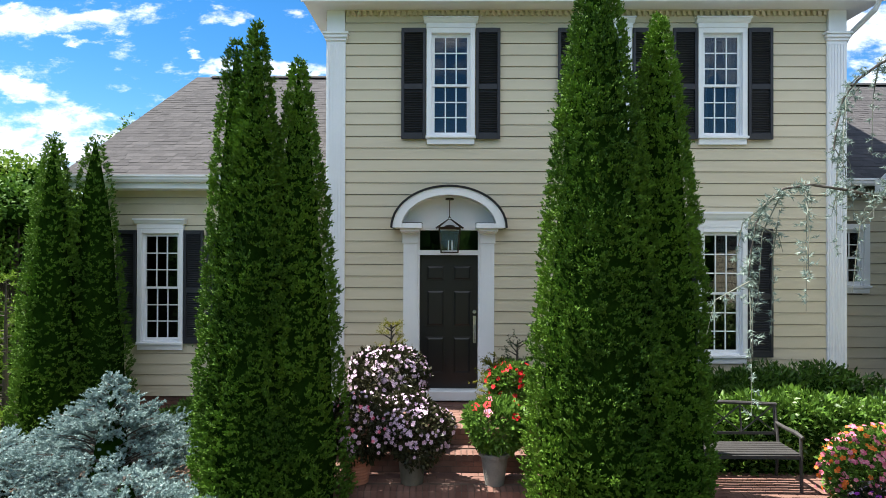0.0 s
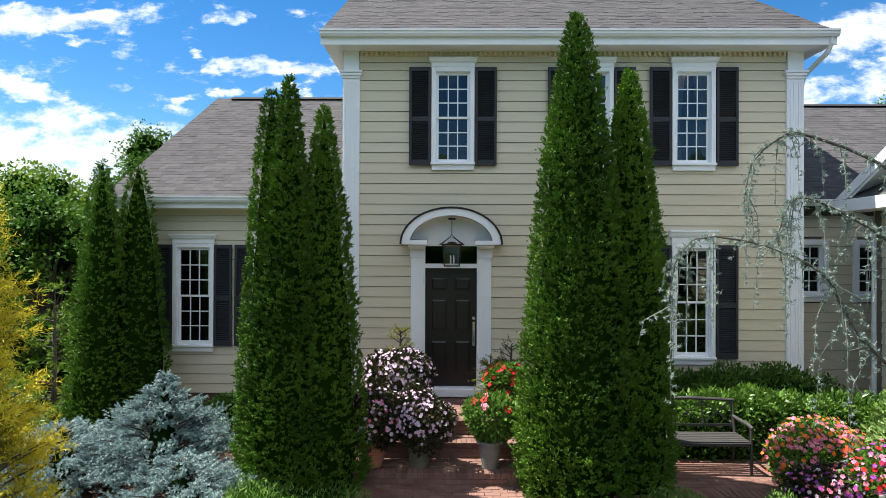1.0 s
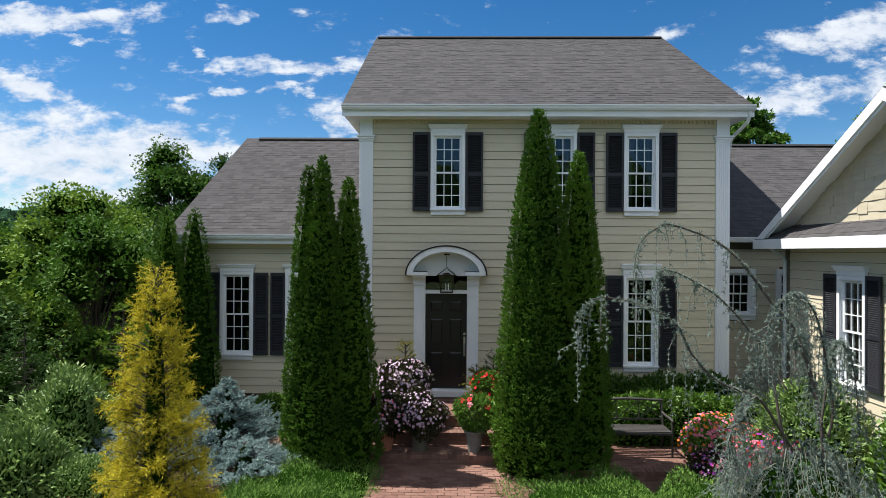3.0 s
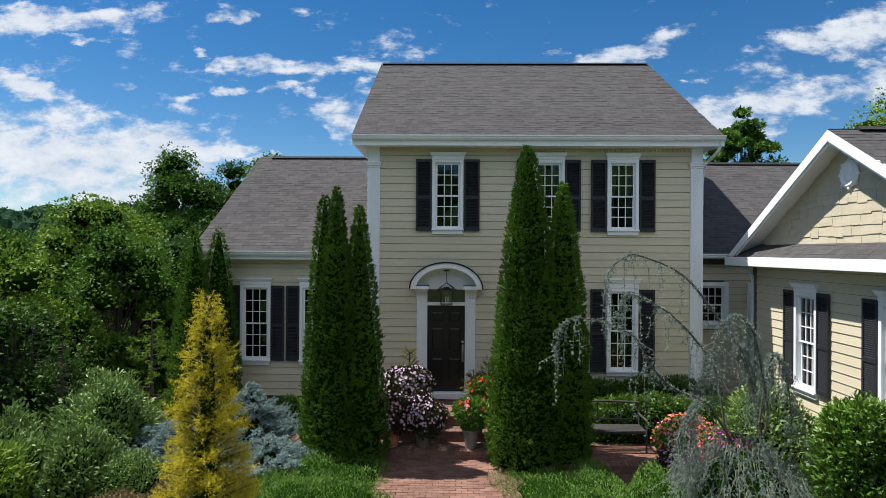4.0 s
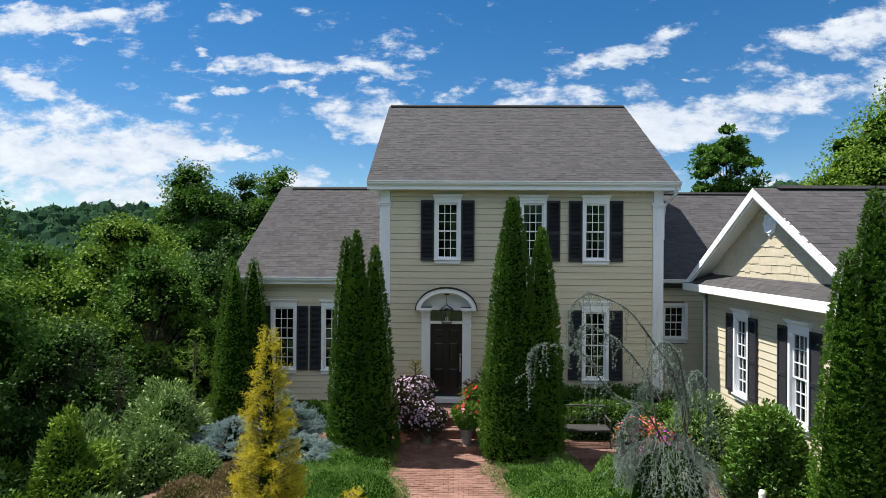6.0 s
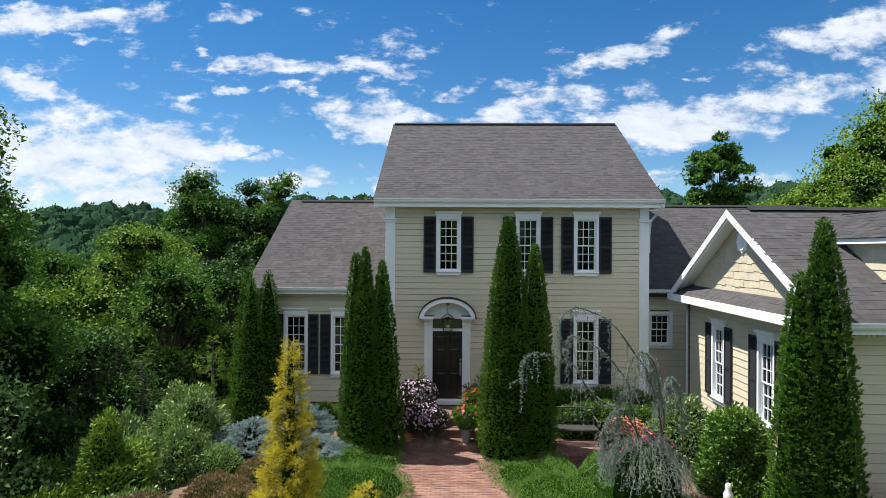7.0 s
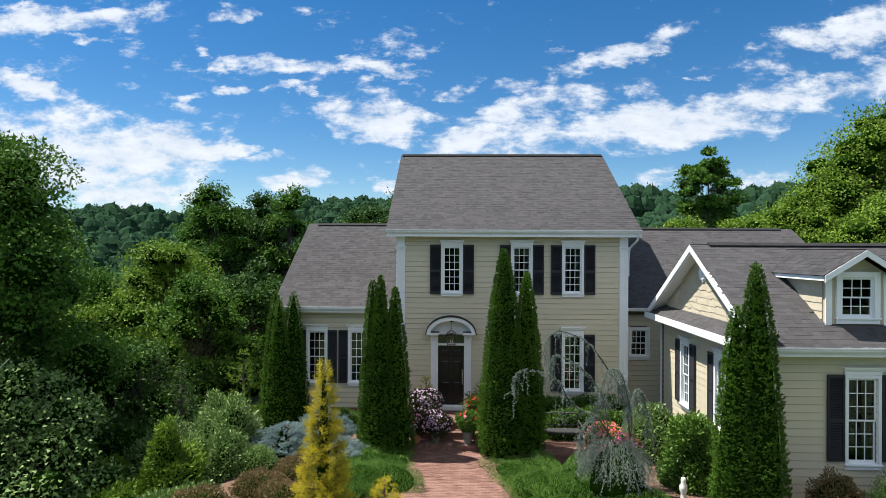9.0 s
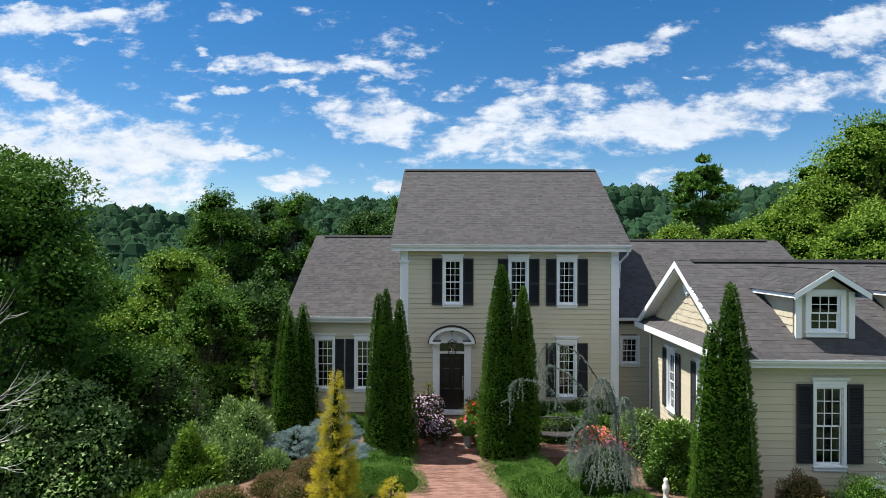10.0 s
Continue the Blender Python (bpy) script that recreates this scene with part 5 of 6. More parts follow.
def flower_mound(name, label, x, y, z0, rx, ry, h, seed, leafmat, petals, n_leaf=5000, leaf_size=0.06, n_flower=200, size=0.024, group="", z_mid=0.5):
    """A rounded flowering plant; petals: materials of its flowers."""
    rng = np.random.default_rng(seed)
    ob = thing(name, label, "flowers", group, at=(x, y, z0))
    c, dims = np.array([0, 0, h * z_mid]), np.array([rx, ry, h * (1 - z_mid)])
    g = unit(rng.normal(0, 1, (n_leaf, 3)))
    dm = np.where(g[:, 2:] < 0, np.array([rx * 0.9, ry * 0.9, h * z_mid]), dims)
    k = (1 + 0.16 * lump(g * dims, seed, 5))[:, None]
    base = c + g * dm * k * rng.uniform(0.35, 1.0, (n_leaf, 1)) ** 0.4
    part("foliage", quads("foliage", leaves(rng, base, g + np.array([0, 0, 0.3]), leaf_size, leaf_size * 0.5, 0.7), leafmat), None, ob)
    q = blossoms(rng, c, dims * 1.02, n_flower, size, seed)
    pick = np.tile(rng.integers(0, len(petals), n_flower), 5)
    part("blossoms", quads("blossoms", q, petals, pick), None, ob)
    st = Shape()
    for i in range(6):
        a = i * 1.05
        st.tube([(0, 0, -0.05), (rx * 0.5 * math.cos(a), ry * 0.5 * math.sin(a), h * 0.5)], [0.012, 0.006], 5)
    part("stem_cluster", st, M_BARK, ob)
    return ob


# blue spruce, golden cypress and neighbours on the left
SPRUCE = dict(category="spruce", width=0.55, tip_spread=0.42, core=M_CORE, flat=0.6)
conifer("blue_spruce", "silvery blue spruce with stiff needled branches", -3.85, -2.30, -0.30, 1.52, 1.12, 31, M_SPRUCE, 240, 26, 0.080, 0.026, 24, 0.20, 0.95, lift=0.22, **SPRUCE)
conifer("blue_spruce", "low spreading silvery blue spruce", -4.95, -2.75, -0.40, 1.05, 1.05, 32, M_SPRUCE, 170, 24, 0.085, 0.026, 22, 0.25, 0.7, lift=0.15, **SPRUCE)
conifer("blue_spruce", "low blue spruce branches beside the walk bed", -3.2, -3.2, -0.32, 0.72, 0.85, 33, M_SPRUCE, 110, 20, 0.085, 0.026, 22, 0.3, 0.7, lift=0.15, **SPRUCE)
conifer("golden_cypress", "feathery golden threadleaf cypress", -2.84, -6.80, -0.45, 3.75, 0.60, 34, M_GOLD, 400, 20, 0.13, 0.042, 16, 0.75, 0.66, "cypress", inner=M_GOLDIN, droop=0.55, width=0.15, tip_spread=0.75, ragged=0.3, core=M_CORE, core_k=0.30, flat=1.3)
conifer("golden_cypress", "small bright yellow threadleaf cypress", -1.50, -6.30, -0.30, 0.75, 0.42, 35, M_GOLD, 60, 12, 0.14, 0.05, 12, 0.3, 0.6, "cypress", droop=0.3, width=0.16)
shrub("azalea", "fresh green azalea at the foot of the side wing", -3.75, -0.35, -0.30, 0.62, 0.5, 0.88, 41, M_LAUREL, 6000, 0.075)
shrub("juniper_mat", "low bright green spreading juniper beside the brick walk", -2.15, -4.5, -0.26, 1.25, 1.75, 0.46, 42, M_JUNIPER, 28000, 0.05, 0.26, "juniper", "juniper mats", 0.5, lumps=0.36)
shrub("juniper_mat", "broad bright green spreading juniper beside the brick walk", 3.0, -4.9, -0.24, 1.75, 1.75, 0.52, 43, M_JUNIPER, 38000, 0.05, 0.26, "juniper", "juniper mats", 0.5, lumps=0.36)
shrub("juniper_mat", "low green juniper running back to the patio", 4.5, -6.9, -0.15, 1.3, 1.2, 0.45, 44, M_JUNIPER, 15000, 0.05, 0.26, "juniper", "juniper mats", 0.5, lumps=0.18)
shrub("barberry", "bronze-leaved low shrub in the mulch", -4.75, -5.4, -0.45, 0.85, 0.75, 0.72, 45, M_RUST, 9000, 0.05, 0.45, group="bronze shrubs")
shrub("barberry", "bronze-leaved low shrub beside the golden cypress", -2.0, -7.3, -0.35, 0.85, 0.6, 0.62, 46, M_RUST, 9000, 0.05, 0.45, group="bronze shrubs")
shrub("barberry", "bronze-leaved low shrub at the end of the walk", 0.6, -8.1, -0.35, 0.8, 0.5, 0.42, 47, M_RUST, 6000, 0.05, 0.45, group="bronze shrubs")
for i, (x, y, r, h) in enumerate([(-3.9, -6.2, 0.75, 0.62), (-5.6, -6.9, 0.8, 0.75), (-4.2, -7.6, 0.8, 0.65), (-4.0, -4.4, 0.7, 0.55), (-5.4, -4.0, 0.7, 0.7)]):
    shrub("barberry", "bronze-leaved low shrub in the mulch", x, y, float(ground_z(x, y)) - 0.05, r, r * 0.85, h, 190 + i, M_RUST if i != 4 else M_RHODO, 6000, 0.055, 0.45, group="bronze shrubs")
for i, (x, y, z, r, h, m) in enumerate([(-6.7, -2.4, -0.8, 1.05, 1.95, M_RHODO), (-7.3, -4.4, -1.2, 1.15, 1.95, M_RHODO), (-6.2, -4.0, -0.7, 0.9, 1.35, M_RHODO), (-8.3, -3.2, -1.6, 1.2, 2.3, M_RHODO),
                                        (-8.1, -6.2, -1.5, 1.2, 1.7, M_OAK2), (-6.4, -6.4, -0.8, 1.0, 1.0, M_RHODO), (-9.6, -4.8, -2.0, 1.5, 2.4, M_OAK2), (-7.1, -5.4, -0.75, 0.75, 2.2, M_OAK2), (-9.4, -7.6, -2.0, 1.5, 1.9, M_RHODO), (-7.6, -0.6, -1.0, 0.9, 1.8, M_RHODO), (-9.9, -1.8, -2.0, 1.5, 2.5, M_WOODS)]):
    shrub("rhododendron", "large-leaved evergreen shrub on the bank" if m is M_RHODO else "tangled green shrub on the bank", x, y, z, r, r * 0.9, h, 50 + i, m, 8000, 0.115, 0.36, group="shrubs on the bank", lumps=0.2)
# hedges, laurel and beds on the right
shrub("hedge", "dark clipped laurel hedge under the window", 4.35, -0.62, -0.2, 1.95, 0.42, 1.27, 61, M_LAUREL, 14000, 0.085, 0.42, "hedge", "laurel hedges", boxy=0.55, lumps=0.10)
shrub("hedge", "glossy laurel hedge behind the bench", 4.6, -1.35, -0.2, 2.0, 0.45, 1.02, 62, M_LAUREL, 16000, 0.085, 0.42, "hedge", "laurel hedges", boxy=0.5, lumps=0.12)
shrub("rhododendron", "rounded evergreen shrub by the house corner", 5.75, -3.4, 0.05, 0.95, 0.85, 1.35, 63, M_RHODO, 8000, 0.10, 0.38, group="shrubs by the garage")
shrub("laurel", "big bright green laurel bush by the garage wall", 6.05, -5.5, 0.05, 0.82, 0.8, 1.92, 64, M_LAUREL, 13000, 0.10, 0.42, group="shrubs by the garage", lumps=0.17)
shrub("laurel", "fresh green shrub under the garage windows", 6.3, -2.0, -0.05, 0.6, 0.8, 0.95, 65, M_LAUREL, 6000, 0.09, 0.42, group="shrubs by the garage")
shrub("barberry", "yellow-bronze shrub before the garage", 8.05, -8.0, 0.05, 0.75, 0.6, 1.30, 66, M_RUST, 9000, 0.055, 0.45, group="bronze shrubs")
shrub("hedge", "clipped green hedge before the garage", 10.0, -7.9, 0.0, 1.5, 0.5, 1.20, 67, M_JUNIPER, 12000, 0.06, 0.3, "hedge", boxy=0.4)
conifer("fir", "grey-green young fir before the garage", 10.1, -8.3, 0.0, 3.95, 0.85, 68, M_CEDAR, 150, 14, 0.13, 0.04, 14, 0.1, 0.7, "fir")
flower_mound("impatiens", "mound of pink and coral impatiens in a bed", 4.55, -2.75, -0.22, 0.62, 0.5, 1.02, 71, M_FRESH, [M_PINK, M_PINK, M_ORANGE], 5000, 0.06, 420, 0.028, "flower mounds")
flower_mound("impatiens", "mound of red, pink and purple impatiens", 5.0, -3.6, -0.10, 0.6, 0.5, 0.85, 72, M_FRESH, [M_RED, M_PINK, M_PURPLE], 5000, 0.06, 380, 0.028, "flower mounds")
flower_mound("impatiens", "mound of purple and rose impatiens", 4.35, -3.35, -0.20, 0.42, 0.4, 0.62, 73, M_DARKLEAF, [M_PURPLE, M_PINK, M_PALEPINK], 3500, 0.06, 220, 0.026, "flower mounds")


# ---- weeping blue cedar ----
def weeping_cedar(x, y, z0):
    rng = np.random.default_rng(81)
    ob = thing("weeping_cedar", "weeping blue cedar with arching bare limbs and hanging needle curtains", "cedar", at=(x, y, z0))

    def arc(pts, r0, r1, n=22):
        """A smooth curve through a few points."""
        p = [Vector(q) for q in pts]
        out = []
        for i in range(n + 1):
            t = i / n * (len(p) - 1)
            k = min(int(t), len(p) - 2)
            f = t - k
            a, b, c, d = p[max(k - 1, 0)], p[k], p[k + 1], p[min(k + 2, len(p) - 1)]
            out.append(0.5 * ((2 * b) + (c - a) * f + (2 * a - 5 * b + 4 * c - d) * f * f + (3 * b - a - 3 * c + d) * f ** 3))
        return out, [r0 + (r1 - r0) * i / n for i in range(n + 1)]

    arcs = [([(0.10, 0.0, -0.1), (0.32, 0.1, 1.0), (0.30, 0.2, 1.87), (0.10, 0.3, 2.65), (-0.08, 0.4, 2.92), (-0.43, 0.5, 3.45), (-0.71, 0.6, 3.71), (-1.19, 0.62, 3.89), (-1.36, 0.62, 3.88), (-1.61, 0.62, 3.67), (-1.68, 0.62, 3.33)], 0.034, 0.006, 1.0),
            ([(0.05, 0, 0.6), (-0.22, 0, 1.60), (-0.30, 0.1, 2.33), (-0.50, 0.2, 2.69), (-0.78, 0.25, 3.01), (-1.02, 0.3, 3.19), (-1.34, 0.3, 3.34), (-1.50, 0.3, 3.29), (-1.60, 0.3, 3.0)], 0.022, 0.005, 0.9),
            ([(0.0, 0, 1.2), (-0.29, 0, 1.67), (-0.50, 0, 1.95), (-0.89, 0.03, 2.09), (-1.20, 0.03, 2.40), (-1.35, 0.03, 2.71), (-1.55, 0.03, 2.87), (-1.86, 0.03, 2.99), (-2.27, 0.03, 3.04), (-2.45, 0.03, 2.87), (-2.50, 0.03, 2.55)], 0.022, 0.005, 0.8),
            ([(0.30, 0, 1.5), (0.32, -0.05, 1.80), (0.23, -0.08, 2.35), (0.10, -0.08, 2.9), (-0.11, -0.08, 3.1), (-0.30, -0.05, 2.95), (-0.42, 0.0, 2.5)], 0.020, 0.005, 1.6),
            ([(0.28, 0.1, 1.6), (0.42, 0.15, 2.3), (0.56, 0.2, 2.55), (0.72, 0.2, 2.2), (0.78, 0.2, 1.5)], 0.018, 0.004, 1.7),
            ([(0.05, 0.2, 2.2), (0.15, 0.4, 2.6), (0.32, 0.5, 2.5), (0.42, 0.5, 1.9)], 0.016, 0.004, 1.7),
            ([(-0.5, 0.0, 1.95), (-0.75, -0.25, 1.9), (-0.95, -0.35, 1.6), (-1.0, -0.35, 1.1)], 0.014, 0.004, 1.3),
            ([(-0.1, 0.1, 2.0), (-0.25, 0.3, 2.3), (-0.4, 0.4, 2.1), (-0.48, 0.4, 1.5)], 0.014, 0.004, 1.5)]
    base, axis = [], []
    for pts, r0, r1, dens in arcs:
        path, rad = arc(pts, r0, r1)
        part("limb", Shape().tube(path, [0.8 * w for w in rad], 7), M_BARK, ob)
        hang = Shape()
        for i in range(5, len(path)):
            for _ in range(int(1 + 2.6 * dens * rng.uniform(0.2, 1.0))):
                s = path[i] + Vector(rng.normal(0, 0.02, 3))
                ln = (0.10 + 0.75 * rng.uniform() ** 2.2) * min(1.0, s.z / 1.5)
                sway = Vector((rng.normal(0, 0.10), rng.normal(0, 0.10), 0))
                mid, e = s + sway * 0.8 + Vector((0, 0, -0.35 * ln)), s + sway + Vector((0, 0, -ln))
                hang.tube([s, mid, e], [0.004, 0.003, 0.0015], 4)
                for q in np.arange(0.05, 1.0, 0.034 / max(ln, 0.1)):
                    if rng.uniform() < 0.85:
                        p = s.lerp(mid, q * 2) if q < 0.5 else mid.lerp(e, q * 2 - 1)
                        base.append(np.array(p))
                        axis.append(rng.normal(0, 1, 3) + np.array([0, 0, -0.3]))
            for _ in range(11):
                base.append(np.array(path[i - 1].lerp(path[i], rng.uniform())))
                axis.append(rng.normal(0, 1, 3))
        tagged(part("hanging_growth", hang, M_CEDARTWIG, ob), kind="stuff")
    # the thick skirt of hanging shoots
    skirt = Shape()
    for _ in range(360):
        a, r = rng.uniform(0, 6.28), 0.78 * math.sqrt(rng.uniform(0.03, 1))
        top = 1.42 - 0.80 * r * r + rng.normal(0, 0.08)
        s = Vector((-0.02 + r * math.cos(a), 0.95 * r * math.sin(a), top))
        ln = rng.uniform(0.20, 0.62) * top
        e = s + Vector((rng.normal(0, 0.14) + 0.16 * math.cos(a), rng.normal(0, 0.14) + 0.16 * math.sin(a), -ln))
        skirt.tube([s, e], [0.005, 0.002], 3)
        for q in np.arange(0, 1, 0.055 / ln):
            base.append(np.array(s.lerp(e, q)) + rng.normal(0, 0.02, 3))
            axis.append(rng.normal(0, 1, 3) + np.array([0, 0, -0.4]))
    # dark body within the skirt, its shade given by colour
    part("inner_foliage", core_mesh("inner_foliage", [(0.0, 0.62), (0.4, 0.66), (0.75, 0.60), (1.0, 0.44), (1.18, 0.25), (1.26, 0.05)], 82, M_CORE, amp=0.12), None, ob)
    tagged(part("skirt_growth", skirt, M_CEDARTWIG, ob), kind="stuff")
    q = fingers(rng, np.array(base), np.array(axis), 0.045, 0.026, 18, 0.22)
    part("needles", quads("needles", q, M_CEDAR), None, ob)


weeping_cedar(4.05, -6.0, -0.05)

# ---- woods round the house ----
TREES = [(-14.3, -3.4, -5.0, 15.6, 3.6, M_OAK, 70000, 0.18), (-21.6, 33, -8, 20.0, 4.2, M_OAK, 20000, 0.32), (-18.4, 35, -8, 19.6, 3.4, M_WOODS, 15000, 0.32), (-15.2, 34, -8, 19.8, 3.6, M_OAK, 18000, 0.32),
         (-16.6, 13.5, -6.5, 13.4, 3.0, M_OAK2, 22000, 0.24), (-20.8, 13, -6.5, 11.2, 3.0, M_OAK, 20000, 0.24), (-26.5, 18, -7, 11.0, 3.6, M_OAK, 16000, 0.28), (-14.8, 5.0, -5, 9.0, 2.6, M_OAK2, 16000, 0.2),
         (-12.2, 7.5, -4, 8.6, 2.4, M_OAK, 14000, 0.2), (-19.0, 5.5, -6, 10.5, 3.2, M_OAK, 16000, 0.22), (-28, 8, -7, 12.0, 4.5, M_WOODS, 14000, 0.3), (-11.2, 12, -4.5, 10.0, 2.6, M_WOODS, 13000, 0.22),
         (-10.4, -6.2, -3.0, 6.0, 1.9, M_RHODO, 14000, 0.15), (-13.5, -8.0, -4.0, 6.2, 2.2, M_WOODS, 12000, 0.17), (-17.0, -0.5, -6.0, 9.0, 2.8, M_WOODS, 14000, 0.2), (-11.5, 1.5, -3.6, 6.2, 1.8, M_WOODS, 10000, 0.17),
         (27.5, 27, -3, 14.5, 4.4, M_OAK2, 18000, 0.30), (32.5, 27, -3, 20.5, 5.2, M_OAK2, 20000, 0.32), (23.0, 25, -3, 12.0, 3.8, M_OAK2, 15000, 0.28), (19.0, 29, -4, 13.0, 3.6, M_OAK2, 14000, 0.30),
         (37, 30, -3, 21.0, 6.0, M_OAK, 16000, 0.36), (29, 20, -2, 11.5, 4.0, M_OAK2, 15000, 0.28), (14.5, 38, -5, 14.0, 4.2, M_WOODS, 11000, 0.36), (10.5, 44, -5, 15.5, 4.5, M_WOODS, 11000, 0.38), (-9.5, 46, -6, 18.0, 4.6, M_WOODS, 11000, 0.38), (-5.0, 50, -6, 20.0, 4.8, M_OAK, 11000, 0.38), (42, 24, -3, 17, 5.5, M_OAK, 12000, 0.36)]
for i, (x, y, z, h, r, m, n, ls) in enumerate(TREES):
    crown_tree("tree", "leafy green tree at the edge of the woods" if m is not M_OAK2 else "yellow-green leafy tree at the edge of the woods", x, y, z, h, r, 100 + i, m, int(n * 1.55), 90, ls * 0.64, 0.10, "trees round the house", trunk_r=0.12 + 0.02 * h / 2)
crown_tree("tree", "tall thin tree with an open crown", 21.6, 30.5, -4, 18.8, 2.3, 140, M_OAK, 7500, 34, 0.26, 0.60, "trees round the house", trunk_r=0.25)
conifer("hemlock", "dark young hemlock on the bank", -10.8, 1.2, -3.2, 5.3, 1.35, 141, M_WOODS, 170, 12, 0.22, 0.07, 12, -0.05, 0.8, "hemlock", "hemlocks on the bank")
conifer("hemlock", "dark young hemlock on the bank", -9.6, 0.6, -2.8, 4.6, 1.2, 142, M_WOODS, 150, 12, 0.22, 0.07, 12, -0.05, 0.8, "hemlock", "hemlocks on the bank")
conifer("pine", "light green young pine beside the house", -7.5, 0.9, -1.2, 3.5, 0.95, 143, M_OAK2, 90, 12, 0.2, 0.07, 12, 0.1, 0.8, "pine")


def dead_tree(x, y, z0):
    """A bare pale snag whose forked branches reach out of the leaves."""
    rng = random.Random(77)
    ob = thing("dead_tree", "bare pale dead tree with forked leafless branches", "tree", at=(x, y, z0))
    part("trunk", Shape().tube([(0, 0, -0.4), (0.15, 0, 3.0), (0.1, 0.05, 7.2)], [0.14, 0.10, 0.03], 8), M_PALEBARK, ob)

    def fork(s, d, ln, r, depth):
        m = s + d * ln * 0.5 + Vector((0, 0, -0.04 * ln))
        e = s + d * ln + Vector((0, 0, 0.05 * ln))
        out = [(s, m, e, r)]
        if depth:
            for k in range(3):
                dd = (d + Vector((rng.uniform(-0.5, 0.5), rng.uniform(-0.4, 0.4), rng.uniform(-0.45, 0.6)))).normalized()
                out += fork(m.lerp(e, rng.uniform(0.0, 1.0)), dd, ln * rng.uniform(0.4, 0.65), r * 0.55, depth - 1)
        return out

    for z, up in ((5.4, 0.45), (6.0, -0.05), (6.7, 0.6), (5.0, 0.1)):
        br = Shape()
        for s, m, e, r in fork(Vector((0.13, 0, z)), Vector((1, rng.uniform(-0.3, 0.1), up)).normalized(), rng.uniform(1.5, 2.2), 0.030, 2):
            br.tube([s, m, e], [r, r * 0.75, r * 0.4], 5)
        part("branch", br, M_PALEBARK, ob)


dead_tree(-12.0, -8.3, -3.2)


def far_woods(name, label, spots, seed, mat, per=46):
    rng = np.random.default_rng(seed)
    x, y, r = spots.T
    z = ground_z(x, y)
    n = len(x)
    g = unit(rng.normal(0, 1, (n, per, 3)))
    g[..., 2] = np.abs(g[..., 2])
    hgt = r * rng.uniform(0.9, 1.6, n)
    c = np.stack([x, y, z + hgt * 0.4], -1)
    k = np.stack([r, r, hgt], -1)
    base = c[:, None] + g * k[:, None] * rng.uniform(0.6, 1.0, (n, per, 1))
    size = np.repeat(r * 0.26, per)
    q = leaves(rng, base.reshape(-1, 3), (g + np.array([0, 0, 0.4])).reshape(-1, 3), size, size * 0.7, 0.6, facing=g.reshape(-1, 3), loose=0.5, corners=3)
    ring = np.array([(0.72, -0.4), (1.0, 0.05), (0.92, 0.45), (0.55, 0.82), (0.12, 0.97)])
    a = np.arange(7) * 2 * np.pi / 7
    shell = np.stack([ring[:, :1] * np.cos(a), ring[:, :1] * np.sin(a), np.repeat(ring[:, 1:], 7, 1)], -1).reshape(-1, 3)
    v = c[:, None] + shell[None] * k[:, None] * rng.uniform(0.78, 1.0, (n, 35, 1))
    i, j = np.meshgrid(np.arange(4), np.arange(7), indexing="ij")
    f = np.stack([i * 7 + j, i * 7 + (j + 1) % 7, (i + 1) * 7 + (j + 1) % 7, (i + 1) * 7 + j], -1).reshape(-1, 4)
    q = np.concatenate([v[:, f].reshape(-1, 4, 3), np.concatenate([q, q[:, 2:]], 1)])
    ob = part(name, quads(name, q, mat), None)
    tagged(ob, label, "woods", kind="stuff")


rw = np.random.default_rng(5)
az, rr = rw.uniform(-0.85, 0.85, 3000), 70 + 520 * rw.uniform(0, 1, 3000) ** 0.8
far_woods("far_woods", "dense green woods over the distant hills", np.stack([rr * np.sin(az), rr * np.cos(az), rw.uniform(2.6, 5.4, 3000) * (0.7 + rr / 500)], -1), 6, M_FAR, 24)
xx = rw.uniform(-110, 110, 700)
far_woods("woods_behind", "line of woods across the lawn", np.stack([xx, -62 - rw.uniform(0, 26, 700), rw.uniform(5.6, 8.4, 700)], -1), 7, M_WOODS, 24)

# ---- paving and steps ----
def brick_mesh(l, w, h, mat, name="brick"):
    b = 0.003
    return Shape().add([(0, 0, 0), (l, 0, 0), (l, w, 0), (0, w, 0), (b, b, h), (l - b, b, h), (l - b, w - b, h), (b, w - b, h)],
                       [(4, 5, 6, 7), (0, 1, 5, 4), (1, 2, 6, 5), (2, 3, 7, 6), (3, 0, 4, 7)]).mesh(name, mat)


PAVER = brick_mesh(0.199, 0.097, 0.03, M_BRICK)


